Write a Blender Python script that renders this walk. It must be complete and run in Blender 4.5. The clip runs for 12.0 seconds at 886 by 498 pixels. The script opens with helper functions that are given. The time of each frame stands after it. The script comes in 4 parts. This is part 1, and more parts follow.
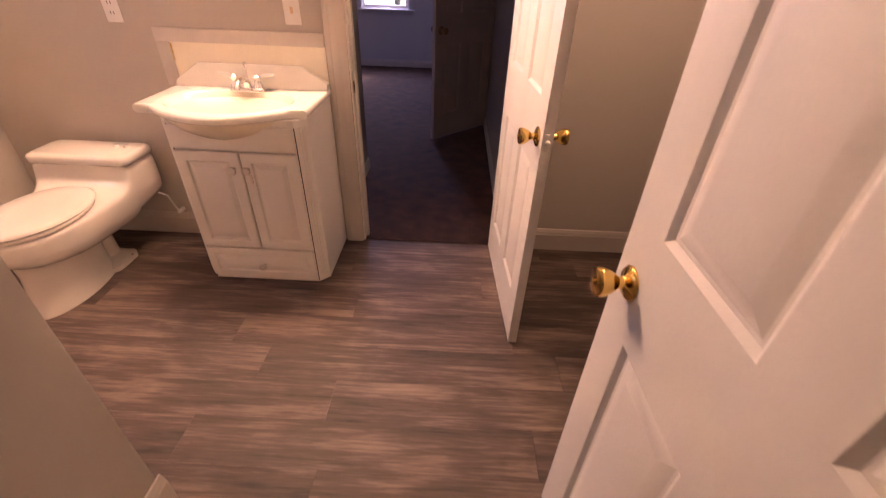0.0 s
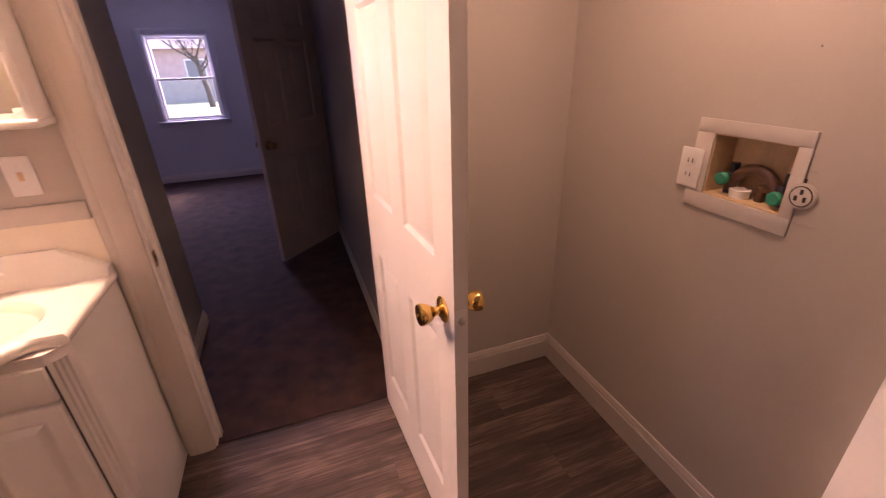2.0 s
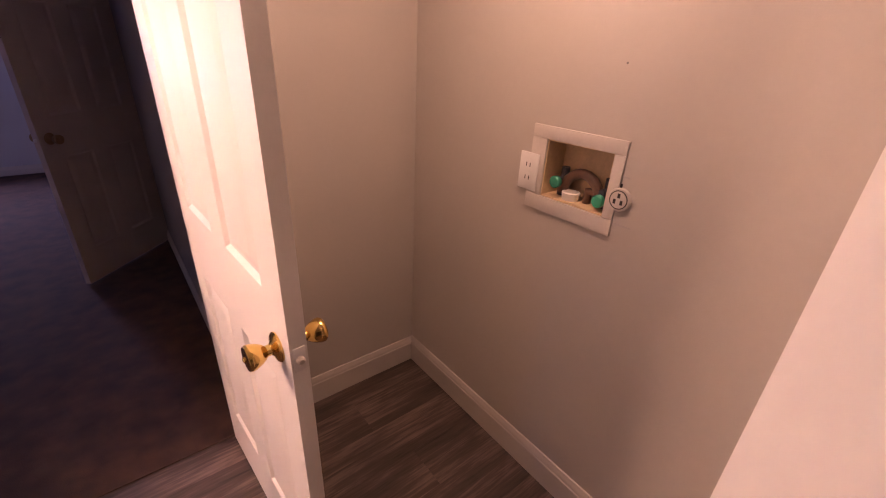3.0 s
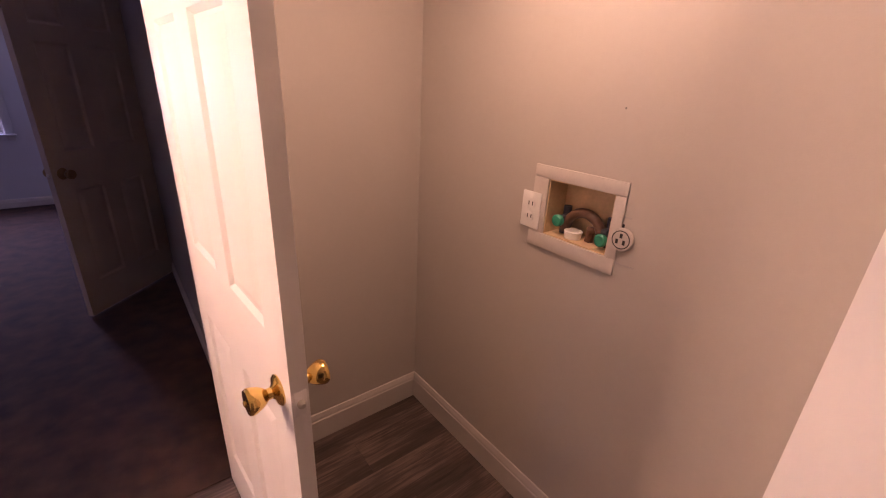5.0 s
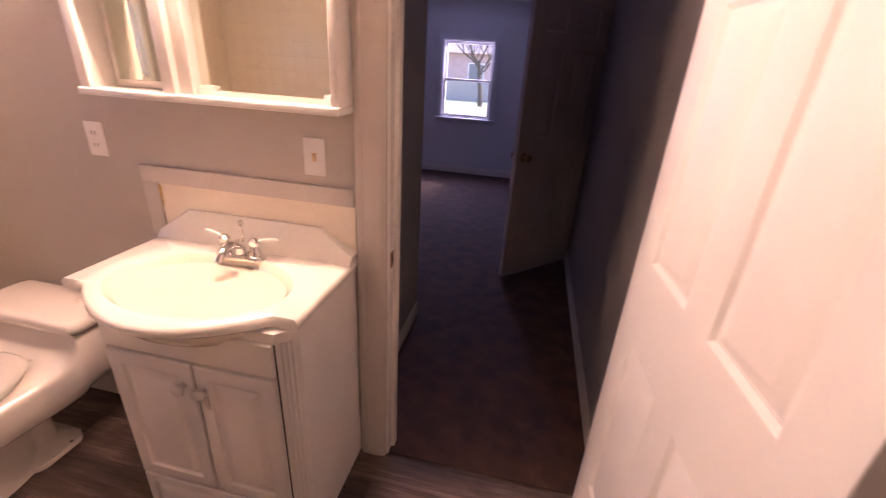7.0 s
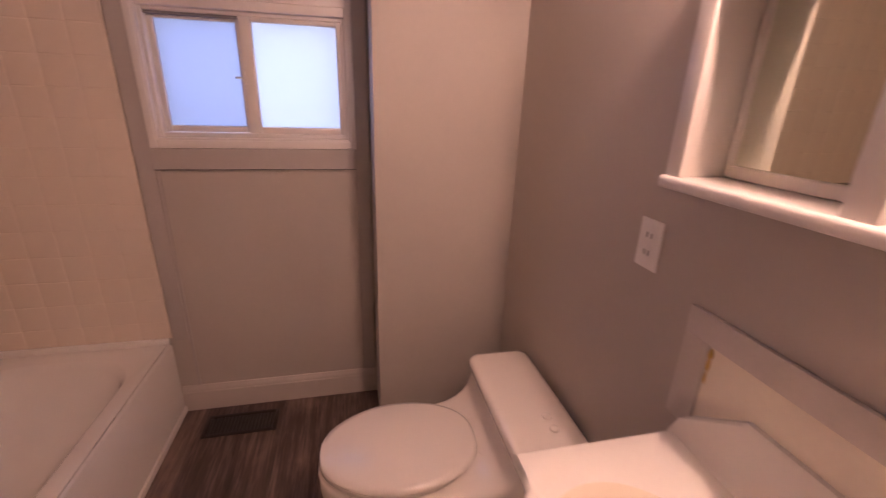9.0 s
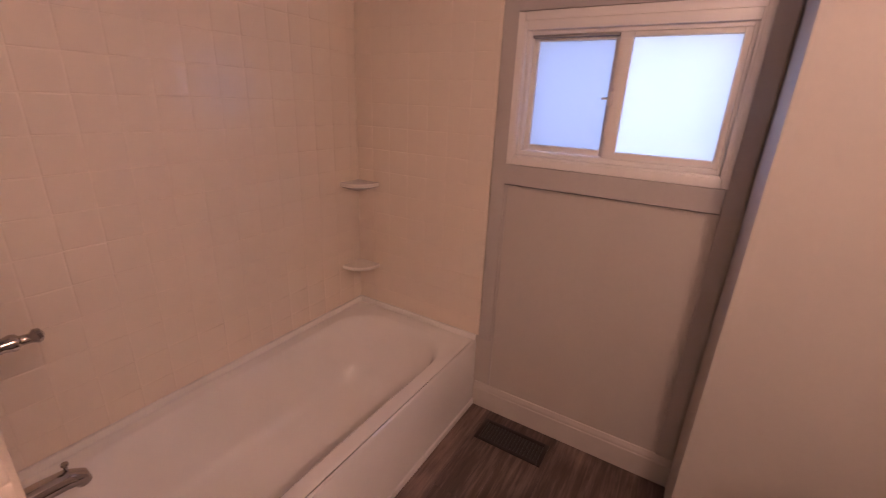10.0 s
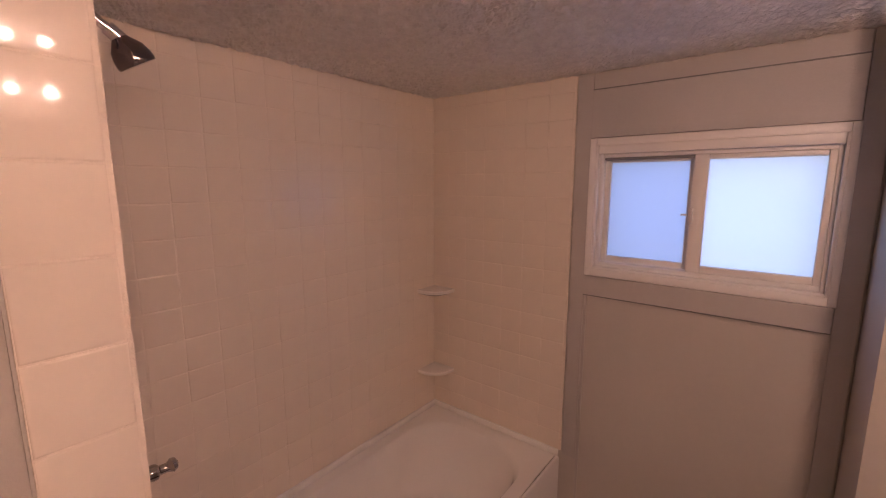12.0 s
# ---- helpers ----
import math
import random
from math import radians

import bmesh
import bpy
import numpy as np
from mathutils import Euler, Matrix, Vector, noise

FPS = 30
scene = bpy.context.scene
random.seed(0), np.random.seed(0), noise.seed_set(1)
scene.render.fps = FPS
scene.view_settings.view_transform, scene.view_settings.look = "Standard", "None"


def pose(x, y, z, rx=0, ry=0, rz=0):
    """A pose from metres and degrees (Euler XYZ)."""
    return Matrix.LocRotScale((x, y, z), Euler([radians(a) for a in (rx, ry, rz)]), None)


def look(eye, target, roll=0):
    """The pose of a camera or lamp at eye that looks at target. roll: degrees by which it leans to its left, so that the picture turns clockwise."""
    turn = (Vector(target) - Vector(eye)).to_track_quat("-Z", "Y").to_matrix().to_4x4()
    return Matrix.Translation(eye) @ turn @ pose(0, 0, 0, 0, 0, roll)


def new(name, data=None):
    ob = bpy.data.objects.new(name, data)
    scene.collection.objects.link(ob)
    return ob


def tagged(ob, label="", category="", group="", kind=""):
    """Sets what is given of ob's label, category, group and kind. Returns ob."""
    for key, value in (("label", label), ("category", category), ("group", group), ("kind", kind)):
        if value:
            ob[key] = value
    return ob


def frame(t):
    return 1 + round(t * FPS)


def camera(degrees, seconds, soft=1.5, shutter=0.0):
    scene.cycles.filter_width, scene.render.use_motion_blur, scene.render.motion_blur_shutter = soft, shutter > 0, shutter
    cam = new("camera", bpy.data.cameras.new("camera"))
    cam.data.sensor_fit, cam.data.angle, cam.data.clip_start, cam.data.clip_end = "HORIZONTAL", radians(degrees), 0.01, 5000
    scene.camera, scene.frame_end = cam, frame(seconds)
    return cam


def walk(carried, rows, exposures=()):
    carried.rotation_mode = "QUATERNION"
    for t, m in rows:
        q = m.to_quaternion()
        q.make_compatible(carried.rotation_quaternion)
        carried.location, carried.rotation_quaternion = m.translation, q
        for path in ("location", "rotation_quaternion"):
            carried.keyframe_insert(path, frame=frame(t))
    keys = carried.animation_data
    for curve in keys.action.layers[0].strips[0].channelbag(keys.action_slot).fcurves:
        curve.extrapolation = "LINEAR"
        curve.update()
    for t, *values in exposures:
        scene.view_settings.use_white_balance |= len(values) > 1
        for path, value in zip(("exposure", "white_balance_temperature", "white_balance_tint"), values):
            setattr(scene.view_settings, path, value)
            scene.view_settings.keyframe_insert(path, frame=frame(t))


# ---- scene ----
cam = camera(93.4, 12.0, soft=1.1, shutter=0.2)

PATH = [
    (0, (0.501, -2.077, 1.378), (0.476, -0.426, 0.249), 2.2),
    (0.5, (0.507, -1.867, 1.415), (0.353, -0.098, 0.494), 0.9),
    (0.8, (0.516, -1.758, 1.454), (0.333, 0.051, 0.621), 1.6),
    (1, (0.518, -1.729, 1.458), (0.353, 0.098, 0.662), 1.3),
    (1.5, (0.497, -1.622, 1.472), (0.637, 0.205, 0.67), 0.9),
    (2, (0.499, -1.519, 1.465), (1.107, 0.194, 0.63), -1.7),
    (2.5, (0.549, -1.455, 1.473), (1.414, 0.119, 0.593), -1.2),
    (3, (0.604, -1.441, 1.474), (1.749, -0.047, 0.612), 2.9),
    (5, (0.606, -1.435, 1.499), (1.77, 0.016, 0.765), 2.8),
    (5.5, (0.55, -1.431, 1.499), (1.586, 0.132, 0.805), 3.1),
    (6, (0.482, -1.401, 1.501), (1.231, 0.3, 0.764), 1.1),
    (6.5, (0.465, -1.297, 1.481), (0.643, 0.557, 0.753), 2.3),
    (6.7, (0.458, -1.25, 1.464), (0.421, 0.595, 0.693), 3.0),
    (8.3, (-0.045, -0.711, 1.468), (-1.563, 0.389, 0.772), 5.2),
    (8.5, (-0.093, -0.66, 1.481), (-1.722, 0.245, 0.755), 4.4),
    (9, (-0.275, -0.653, 1.462), (-2.11, -0.233, 0.786), 1.9),
    (9.5, (-0.455, -0.632, 1.453), (-2.306, -1.053, 0.822), 1.3),
    (10, (-0.493, -0.715, 1.483), (-2.112, -1.681, 0.815), 2.5),
    (10.5, (-0.442, -0.78, 1.502), (-1.972, -1.918, 0.898), 2.3),
    (11, (-0.419, -0.815, 1.567), (-1.96, -2.002, 1.099), 2.4),
    (11.5, (-0.409, -0.817, 1.622), (-1.972, -2.021, 1.29), 0.5),
    (12, (-0.408, -0.798, 1.626), (-1.956, -2.027, 1.319), -0.0),
]
EXPOSURES = [(0, 3.0, 6950, 34), (0.5, 2.95, 6900, 34), (1.5, 2.8, 6750, 38), (2.0, 2.8, 6700, 42), (3.0, 2.95, 6600, 43), (5.0, 2.95, 6550, 42), (5.5, 2.95, 6500, 41), (6.7, 2.75, 6200, 36),
             (8.5, 1.9, 6200, 42), (9.0, 1.57, 6350, 47), (9.5, 1.55, 6400, 48), (10.5, 1.8, 6250, 39), (11.5, 1.58, 6250, 39), (12.0, 1.44, 6250, 39)]
walk(cam, [(t, look(eye, target, roll)) for t, eye, target, roll in PATH], EXPOSURES)

# ---- light ----
world = bpy.data.worlds.new("world")
scene.world = world
world.use_nodes = True
wn = world.node_tree.nodes
sky = wn.new("ShaderNodeTexSky")
sky.sky_type, sky.sun_disc, sky.sun_elevation, sky.sun_rotation = "NISHITA", False, radians(35), radians(30)
world.node_tree.links.new(sky.outputs[0], wn["Background"].inputs[0])
wn["Background"].inputs[1].default_value = 0.27
sky.dust_density, sky.ozone_density = 5.0, 1.5
sun = new("sun", bpy.data.lights.new("sun", "SUN"))
sun.data.energy, sun.data.angle, sun.data.color = 0.6, radians(15), (1.0, 0.95, 0.88)
sun.matrix_world = look((0, 0, 30), (-12, -24, 4))

BULB = 150.0
WARM = (1.0, 0.70, 0.46)


# the sky's light through the bedroom window
daylight = new("window_daylight", bpy.data.lights.new("window_daylight", "AREA"))
daylight.data.shape, daylight.data.size, daylight.data.size_y, daylight.data.energy, daylight.data.color = "RECTANGLE", 0.5, 0.85, 5.5, (0.52, 0.54, 1.0)
daylight.matrix_world = look((-0.605, 5.18, 1.30), (-0.605, 3.0, 1.05))

# the sky's light through the bathroom window
bath_daylight = new("bath_window_daylight", bpy.data.lights.new("bath_window_daylight", "AREA"))
bath_daylight.data.shape, bath_daylight.data.size, bath_daylight.data.size_y, bath_daylight.data.energy, bath_daylight.data.color = "RECTANGLE", 0.62, 0.38, 0.22, (0.46, 0.60, 1.0)
bath_daylight.matrix_world = look((-2.26, -1.01, 1.52), (0.0, -1.01, 1.30))

# ---- materials ----
def material(name, colour, rough=0.5, metal=0.0, vary=0.08, scale=6.0, fine=120.0, bump=0.0, bump_scale=200.0, random_piece=0.0, coat=0.0, depth=0.004):
    """A surface with stains at a large scale, grain at a small one, and fine relief."""
    m = bpy.data.materials.new(name)
    m.use_nodes = True
    n, l = m.node_tree.nodes, m.node_tree.links
    p = n["Principled BSDF"]
    p.inputs["Roughness"].default_value, p.inputs["Metallic"].default_value = rough, metal
    p.inputs["Coat Weight"].default_value = coat
    co = n.new("ShaderNodeTexCoord")
    big, small = n.new("ShaderNodeTexNoise"), n.new("ShaderNodeTexNoise")
    big.inputs["Scale"].default_value, small.inputs["Scale"].default_value = scale, fine
    big.inputs["Detail"].default_value = 5
    l.new(co.outputs["Object"], big.inputs["Vector"])
    l.new(co.outputs["Object"], small.inputs["Vector"])
    add = n.new("ShaderNodeMath")
    add.operation = "MULTIPLY_ADD"
    add.inputs[1].default_value = 0.35
    l.new(small.outputs[0], add.inputs[0])
    l.new(big.outputs[0], add.inputs[2])
    last = add.outputs[0]
    if random_piece:
        info, mix = n.new("ShaderNodeObjectInfo"), n.new("ShaderNodeMath")
        mix.operation = "MULTIPLY_ADD"
        mix.inputs[1].default_value = random_piece
        l.new(info.outputs["Random"], mix.inputs[0])
        l.new(last, mix.inputs[2])
        last = mix.outputs[0]
    ramp = n.new("ShaderNodeValToRGB")
    ramp.color_ramp.elements[0].position, ramp.color_ramp.elements[1].position = 0.3, 1.05
    ramp.color_ramp.elements[0].color = (*[c * (1 - vary) for c in colour], 1)
    ramp.color_ramp.elements[1].color = (*[min(1, c * (1 + vary)) for c in colour], 1)
    l.new(last, ramp.inputs[0])
    l.new(ramp.outputs[0], p.inputs["Base Color"])
    rr = n.new("ShaderNodeMath")
    rr.operation = "MULTIPLY_ADD"
    rr.inputs[1].default_value, rr.inputs[2].default_value = 0.12, max(0.02, rough - 0.06)
    l.new(big.outputs[0], rr.inputs[0])
    l.new(rr.outputs[0], p.inputs["Roughness"])
    if bump:
        t, b = n.new("ShaderNodeTexNoise"), n.new("ShaderNodeBump")
        t.inputs["Scale"].default_value, t.inputs["Detail"].default_value = bump_scale, 4
        b.inputs["Strength"].default_value, b.inputs["Distance"].default_value = bump, depth
        l.new(co.outputs["Object"], t.inputs["Vector"])
        l.new(t.outputs[0], b.inputs["Height"])
        l.new(b.outputs[0], p.inputs["Normal"])
    return m


def plank_material():
    m = material("vinyl_plank", (0.17, 0.125, 0.105), rough=0.62, vary=0.4)
    n, l = m.node_tree.nodes, m.node_tree.links
    p = n["Principled BSDF"]
    co, info = n.new("ShaderNodeTexCoord"), n.new("ShaderNodeObjectInfo")
    off = n.new("ShaderNodeVectorMath")
    off.operation = "MULTIPLY_ADD"
    off.inputs[1].default_value = (0, 0, 40)
    comb = n.new("ShaderNodeCombineXYZ")
    l.new(info.outputs["Random"], comb.inputs[2])
    l.new(comb.outputs[0], off.inputs[0])
    l.new(co.outputs["Object"], off.inputs[2])
    value = None
    for sc, amount in (((1.3, 13, 1), 0.72), ((4, 75, 1), 0.62), ((14, 190, 1), 0.34), ((3.0, 5.5, 1), 0.62)):
        mp, t = n.new("ShaderNodeMapping"), n.new("ShaderNodeTexNoise")
        mp.inputs["Scale"].default_value = sc
        t.inputs["Scale"].default_value, t.inputs["Detail"].default_value, t.inputs["Distortion"].default_value = 1.0, 6, 0.6
        l.new(off.outputs[0], mp.inputs["Vector"])
        l.new(mp.outputs[0], t.inputs["Vector"])
        a = n.new("ShaderNodeMath")
        a.operation = "MULTIPLY_ADD"
        a.inputs[1].default_value = amount
        l.new(t.outputs[0], a.inputs[0])
        if value:
            l.new(value, a.inputs[2])
        else:
            a.inputs[2].default_value = -0.595
        value = a.outputs[0]
    a = n.new("ShaderNodeMath")
    a.operation = "MULTIPLY_ADD"
    a.inputs[1].default_value = 0.035
    l.new(info.outputs["Random"], a.inputs[0])
    l.new(value, a.inputs[2])
    ramp = n.new("ShaderNodeValToRGB")
    e = ramp.color_ramp.elements
    e[0].position, e[0].color = 0.25, (0.027, 0.017, 0.0135, 1)
    e[1].position, e[1].color = 0.9, (0.26, 0.178, 0.14, 1)
    mid = e.new(0.56)
    mid.color = (0.086, 0.057, 0.0455, 1)
    l.new(a.outputs[0], ramp.inputs[0])
    l.new(ramp.outputs[0], p.inputs["Base Color"])
    b = n.new("ShaderNodeBump")
    b.inputs["Strength"].default_value, b.inputs["Distance"].default_value = 0.25, 0.001
    l.new(value, b.inputs["Height"])
    l.new(b.outputs[0], p.inputs["Normal"])
    return m


WALL = material("greige_wall_paint", (0.50, 0.45, 0.395), rough=0.55, vary=0.04, scale=2.5, fine=60, bump=0.12, bump_scale=260)
BLUE_WALL = material("bedroom_wall_paint", (0.50, 0.50, 0.52), rough=0.6, vary=0.05, scale=2, bump=0.12, bump_scale=240)
# dimness of the hall, closet and entry is put into this darker wall colour
SHADED_HALL_WALL = material("shaded_hall_wall_paint", (0.27, 0.245, 0.23), rough=0.6, vary=0.05, scale=2, bump=0.12, bump_scale=240)
TRIM = material("white_trim_paint", (0.74, 0.70, 0.65), rough=0.35, vary=0.05, scale=5, bump=0.05, bump_scale=90)
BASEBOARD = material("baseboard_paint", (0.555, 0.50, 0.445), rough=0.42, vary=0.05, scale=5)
# upright casings: weak grazing light is put into the colour, below TRIM
SHADED_CASING = material("shaded_casing_paint", (0.58, 0.52, 0.455), rough=0.4, vary=0.05, scale=4)
GREY_BOARD = material("greige_board_paint", (0.46, 0.42, 0.385), rough=0.5, vary=0.06, scale=4, bump=0.12, bump_scale=150)
DOOR = material("white_door_paint", (0.82, 0.79, 0.76), rough=0.55, vary=0.03, scale=5, bump=0.08, bump_scale=140)
# white door; the warm shade of the hallway is put into this tan
SHADED_DOOR = material("shaded_white_door_paint", (0.50, 0.41, 0.35), rough=0.5, vary=0.12, scale=5, bump=0.08)
CABINET = material("white_thermofoil", (0.74, 0.70, 0.65), rough=0.36, vary=0.04, scale=7)
TOP = material("cultured_marble", (0.84, 0.80, 0.73), rough=0.16, vary=0.03, scale=8, coat=0.3)
BASIN = material("bone_basin", (0.82, 0.735, 0.60), rough=0.15, vary=0.03, scale=8, coat=0.3)
PORCELAIN = material("bone_porcelain", (0.80, 0.74, 0.665), rough=0.12, vary=0.025, scale=6, coat=0.4)
TUB = material("white_tub_enamel", (0.84, 0.80, 0.745), rough=0.11, vary=0.03, scale=5, coat=0.3)
TILE = material("cream_glazed_tile", (0.79, 0.68, 0.56), rough=0.065, vary=0.03, scale=10, random_piece=0.1)
GROUT = material("cream_grout", (0.77, 0.66, 0.54), rough=0.75, vary=0.1, scale=15, bump=0.3)
POPCORN = material("popcorn_ceiling", (0.78, 0.74, 0.69), rough=0.42, vary=0.12, scale=30, bump=0.9, bump_scale=110, depth=0.006)
FLAT_CEILING = material("ceiling_paint", (0.72, 0.72, 0.71), rough=0.8, vary=0.05, bump=0.2, bump_scale=90)
PLANK = plank_material()
GAP = material("plank_gap", (0.05, 0.038, 0.032), rough=0.8)
CARPET = material("brown_carpet", (0.066, 0.032, 0.020), rough=0.95, vary=0.75, scale=9, fine=260, bump=1.0, bump_scale=320)
BRASS = material("polished_brass", (0.83, 0.56, 0.17), rough=0.13, metal=1.0, vary=0.08)
AGED = material("aged_brass", (0.30, 0.20, 0.10), rough=0.35, metal=1.0, vary=0.2)
CHROME = material("chrome", (0.78, 0.77, 0.76), rough=0.07, metal=1.0, vary=0.03)
NICKEL = material("dull_nickel", (0.66, 0.62, 0.57), rough=0.36, metal=1.0, vary=0.08)
DARK_CHROME = material("dark_chrome", (0.30, 0.26, 0.245), rough=0.12, metal=1.0, vary=0.05)
# tub fittings: chrome colour lowered between CHROME and DARK_CHROME
BATH_CHROME = material("mid_grey_bath_chrome", (0.46, 0.42, 0.40), rough=0.10, metal=1.0, vary=0.06)
PLASTIC = material("white_plastic", (0.80, 0.775, 0.74), rough=0.3, vary=0.03)
SLOT = material("dark_slot", (0.03, 0.026, 0.024), rough=0.6)
YELLOWED = material("yellowed_plastic", (0.66, 0.48, 0.28), rough=0.45, vary=0.22, scale=22)
BOX_FRAME = material("painted_box_frame", (0.585, 0.53, 0.475), rough=0.45, vary=0.08, scale=12)
PATCH = material("cream_old_paint", (0.83, 0.755, 0.62), rough=0.5, vary=0.06, scale=9)
YELLOW_GLUE = material("yellow_glue", (0.66, 0.43, 0.12), rough=0.6, vary=0.3, scale=40)
GREEN = material("green_valve_plastic", (0.02, 0.28, 0.17), rough=0.4)
BLACK_PLASTIC = material("black_valve_body", (0.03, 0.03, 0.04), rough=0.4)
HOSE = material("brown_hose", (0.11, 0.055, 0.032), rough=0.4, vary=0.3, scale=30)
REGISTER = material("brown_register", (0.03, 0.022, 0.019), rough=0.45, metal=0.4, vary=0.2)
VINYL = material("white_window_vinyl", (0.76, 0.72, 0.67), rough=0.35, vary=0.03)
MATTE_GREY = material("matte_dark_grey", (0.22, 0.21, 0.2), rough=0.7)
BARK = material("bark", (0.10, 0.075, 0.06), rough=0.9, vary=0.4, scale=8)
LAWN = material("lawn", (0.30, 0.33, 0.20), rough=0.95, vary=0.3, scale=0.8, fine=20)
ROAD = material("asphalt", (0.20, 0.20, 0.20), rough=0.9, vary=0.15)
BRICK = material("red_brick_wall", (0.52, 0.36, 0.32), rough=0.9, vary=0.25, scale=3)
ROOF = material("shingle_roof", (0.36, 0.29, 0.27), rough=0.9, vary=0.25)
FENCE = material("weathered_fence", (0.35, 0.31, 0.28), rough=0.9, vary=0.25)


def shader(name, kind, **values):
    m = bpy.data.materials.new(name)
    m.use_nodes = True
    n, l = m.node_tree.nodes, m.node_tree.links
    s = n.new(kind)
    for key, value in values.items():
        s.inputs[key].default_value = value
    l.new(s.outputs[0], n["Material Output"].inputs["Surface"])
    return m


MIRROR = shader("mirror_silver", "ShaderNodeBsdfGlossy", Color=(0.76, 0.80, 0.70, 1), Roughness=0.01)
CLEAR = shader("window_glass", "ShaderNodeBsdfTransparent", Color=(0.74, 0.76, 0.80, 1))
DOME = shader("lit_dome", "ShaderNodeEmission", Color=(*WARM, 1), Strength=4.8)
GLOW = shader("lit_bulb", "ShaderNodeEmission", Color=(*WARM, 1), Strength=BULB)


def frosted(name, tint):
    m = shader(name, "ShaderNodeBsdfTranslucent", Color=(*tint, 1))
    n, l = m.node_tree.nodes, m.node_tree.links
    g, mix = n.new("ShaderNodeBsdfGlossy"), n.new("ShaderNodeMixShader")
    g.inputs["Roughness"].default_value = 0.25
    mix.inputs[0].default_value = 0.05
    t = [x for x in n if x.bl_idname == "ShaderNodeBsdfTranslucent"][0]
    l.new(t.outputs[0], mix.inputs[1])
    l.new(g.outputs[0], mix.inputs[2])
    l.new(mix.outputs[0], n["Material Output"].inputs["Surface"])
    return m


FROST = frosted("frosted_glass", (0.74, 0.80, 0.84))
FROST_SCREEN = frosted("frosted_glass_behind_screen", (0.55, 0.60, 0.67))


# ---- mesh helpers ----
def box(bm, x0, y0, z0, x1, y1, z1, bevel=0.0, seg=2):
    r = bmesh.ops.create_cube(bm, size=1.0)
    for v in r["verts"]:
        v.co = Vector(((x0 + x1) / 2 + v.co.x * (x1 - x0), (y0 + y1) / 2 + v.co.y * (y1 - y0), (z0 + z1) / 2 + v.co.z * (z1 - z0)))
    if bevel:
        edges = list({e for v in r["verts"] for e in v.link_edges})
        bmesh.ops.bevel(bm, geom=edges, offset=bevel, segments=seg, affect="EDGES", profile=0.5)
    return bm


def boxed(*args, **kw):
    return box(bmesh.new(), *args, **kw)


def rings(bm, loops, close_first=True, close_last=True):
    """Skin between closed loops of points of equal count."""
    rows = [[bm.verts.new(p) for p in loop] for loop in loops]
    n = len(rows[0])
    for a, b in zip(rows, rows[1:]):
        for i in range(n):
            bm.faces.new((a[i], a[(i + 1) % n], b[(i + 1) % n], b[i]))
    if close_first:
        bm.faces.new(list(reversed(rows[0])))
    if close_last:
        bm.faces.new(rows[-1])
    return bm


def lathe(profile, m=None, seg=24, bm=None):
    """Turns (radius, height) pairs round the z axis."""
    bm = bm or bmesh.new()
    m = m or Matrix()
    rings(bm, [[m @ Vector((max(r, 0.0004) * math.cos(2 * math.pi * i / seg), max(r, 0.0004) * math.sin(2 * math.pi * i / seg), h)) for i in range(seg)] for r, h in profile])
    return bm


def tube(points, radius, bm=None, seg=12):
    bm = bm or bmesh.new()
    pts = [Vector(p) for p in points]
    loops = []
    for i, p in enumerate(pts):
        d = (pts[min(i + 1, len(pts) - 1)] - pts[max(i - 1, 0)]).normalized()
        q = d.to_track_quat("Z", "Y")
        r = radius[i] if isinstance(radius, (list, tuple)) else radius
        loops.append([p + q @ Vector((r * math.cos(2 * math.pi * k / seg), r * math.sin(2 * math.pi * k / seg), 0)) for k in range(seg)])
    return rings(bm, loops)


def rrect(cx, cy, hw, hh, r, z, n=7):
    """A rounded rectangle as a loop of points at height z."""
    out = []
    for k, (sx, sy) in enumerate(((1, 1), (-1, 1), (-1, -1), (1, -1))):
        for i in range(n):
            a = math.pi / 2 * (k + i / (n - 1))
            out.append(Vector((cx + sx * (hw - r) + r * math.cos(a), cy + sy * (hh - r) + r * math.sin(a), z)))
    return out


def finish(name, bm, mat, smooth=None):
    bmesh.ops.recalc_face_normals(bm, faces=bm.faces)
    me = bpy.data.meshes.new(name)
    bm.to_mesh(me)
    bm.free()
    me.materials.append(mat)
    if smooth is not None:
        me.shade_smooth()
        me.set_sharp_from_angle(angle=radians(smooth))
    return me


def part(name, bm, mat, parent, label="", smooth=40):
    ob = new(name, finish(name, bm, mat, smooth))
    ob.parent = parent
    if label:
        tagged(ob, label)
    return ob


def thing(name, m, label, category, group=""):
    ob = new(name)
    ob.empty_display_size = 0.1
    ob.matrix_world = m
    return tagged(ob, label, category, group)


def structure(name, bm, mat, label, category="", smooth=None):
    return tagged(new(name, finish(name, bm, mat, smooth)), label, category or name.split("_")[0], kind="structure")


# ---- measures of the place ----
WX, EX = -2.145, 1.61          # west and east walls of the bathroom
SY = -2.24                     # south wall, behind the tub
CEIL, BCEIL = 2.065, 2.27
FARY = 5.0                    # far bedroom wall
TUBY, TUBX = -1.48, -0.567      # tub front, wet wall face
HX0, HX1 = -0.17, 0.82         # hallway

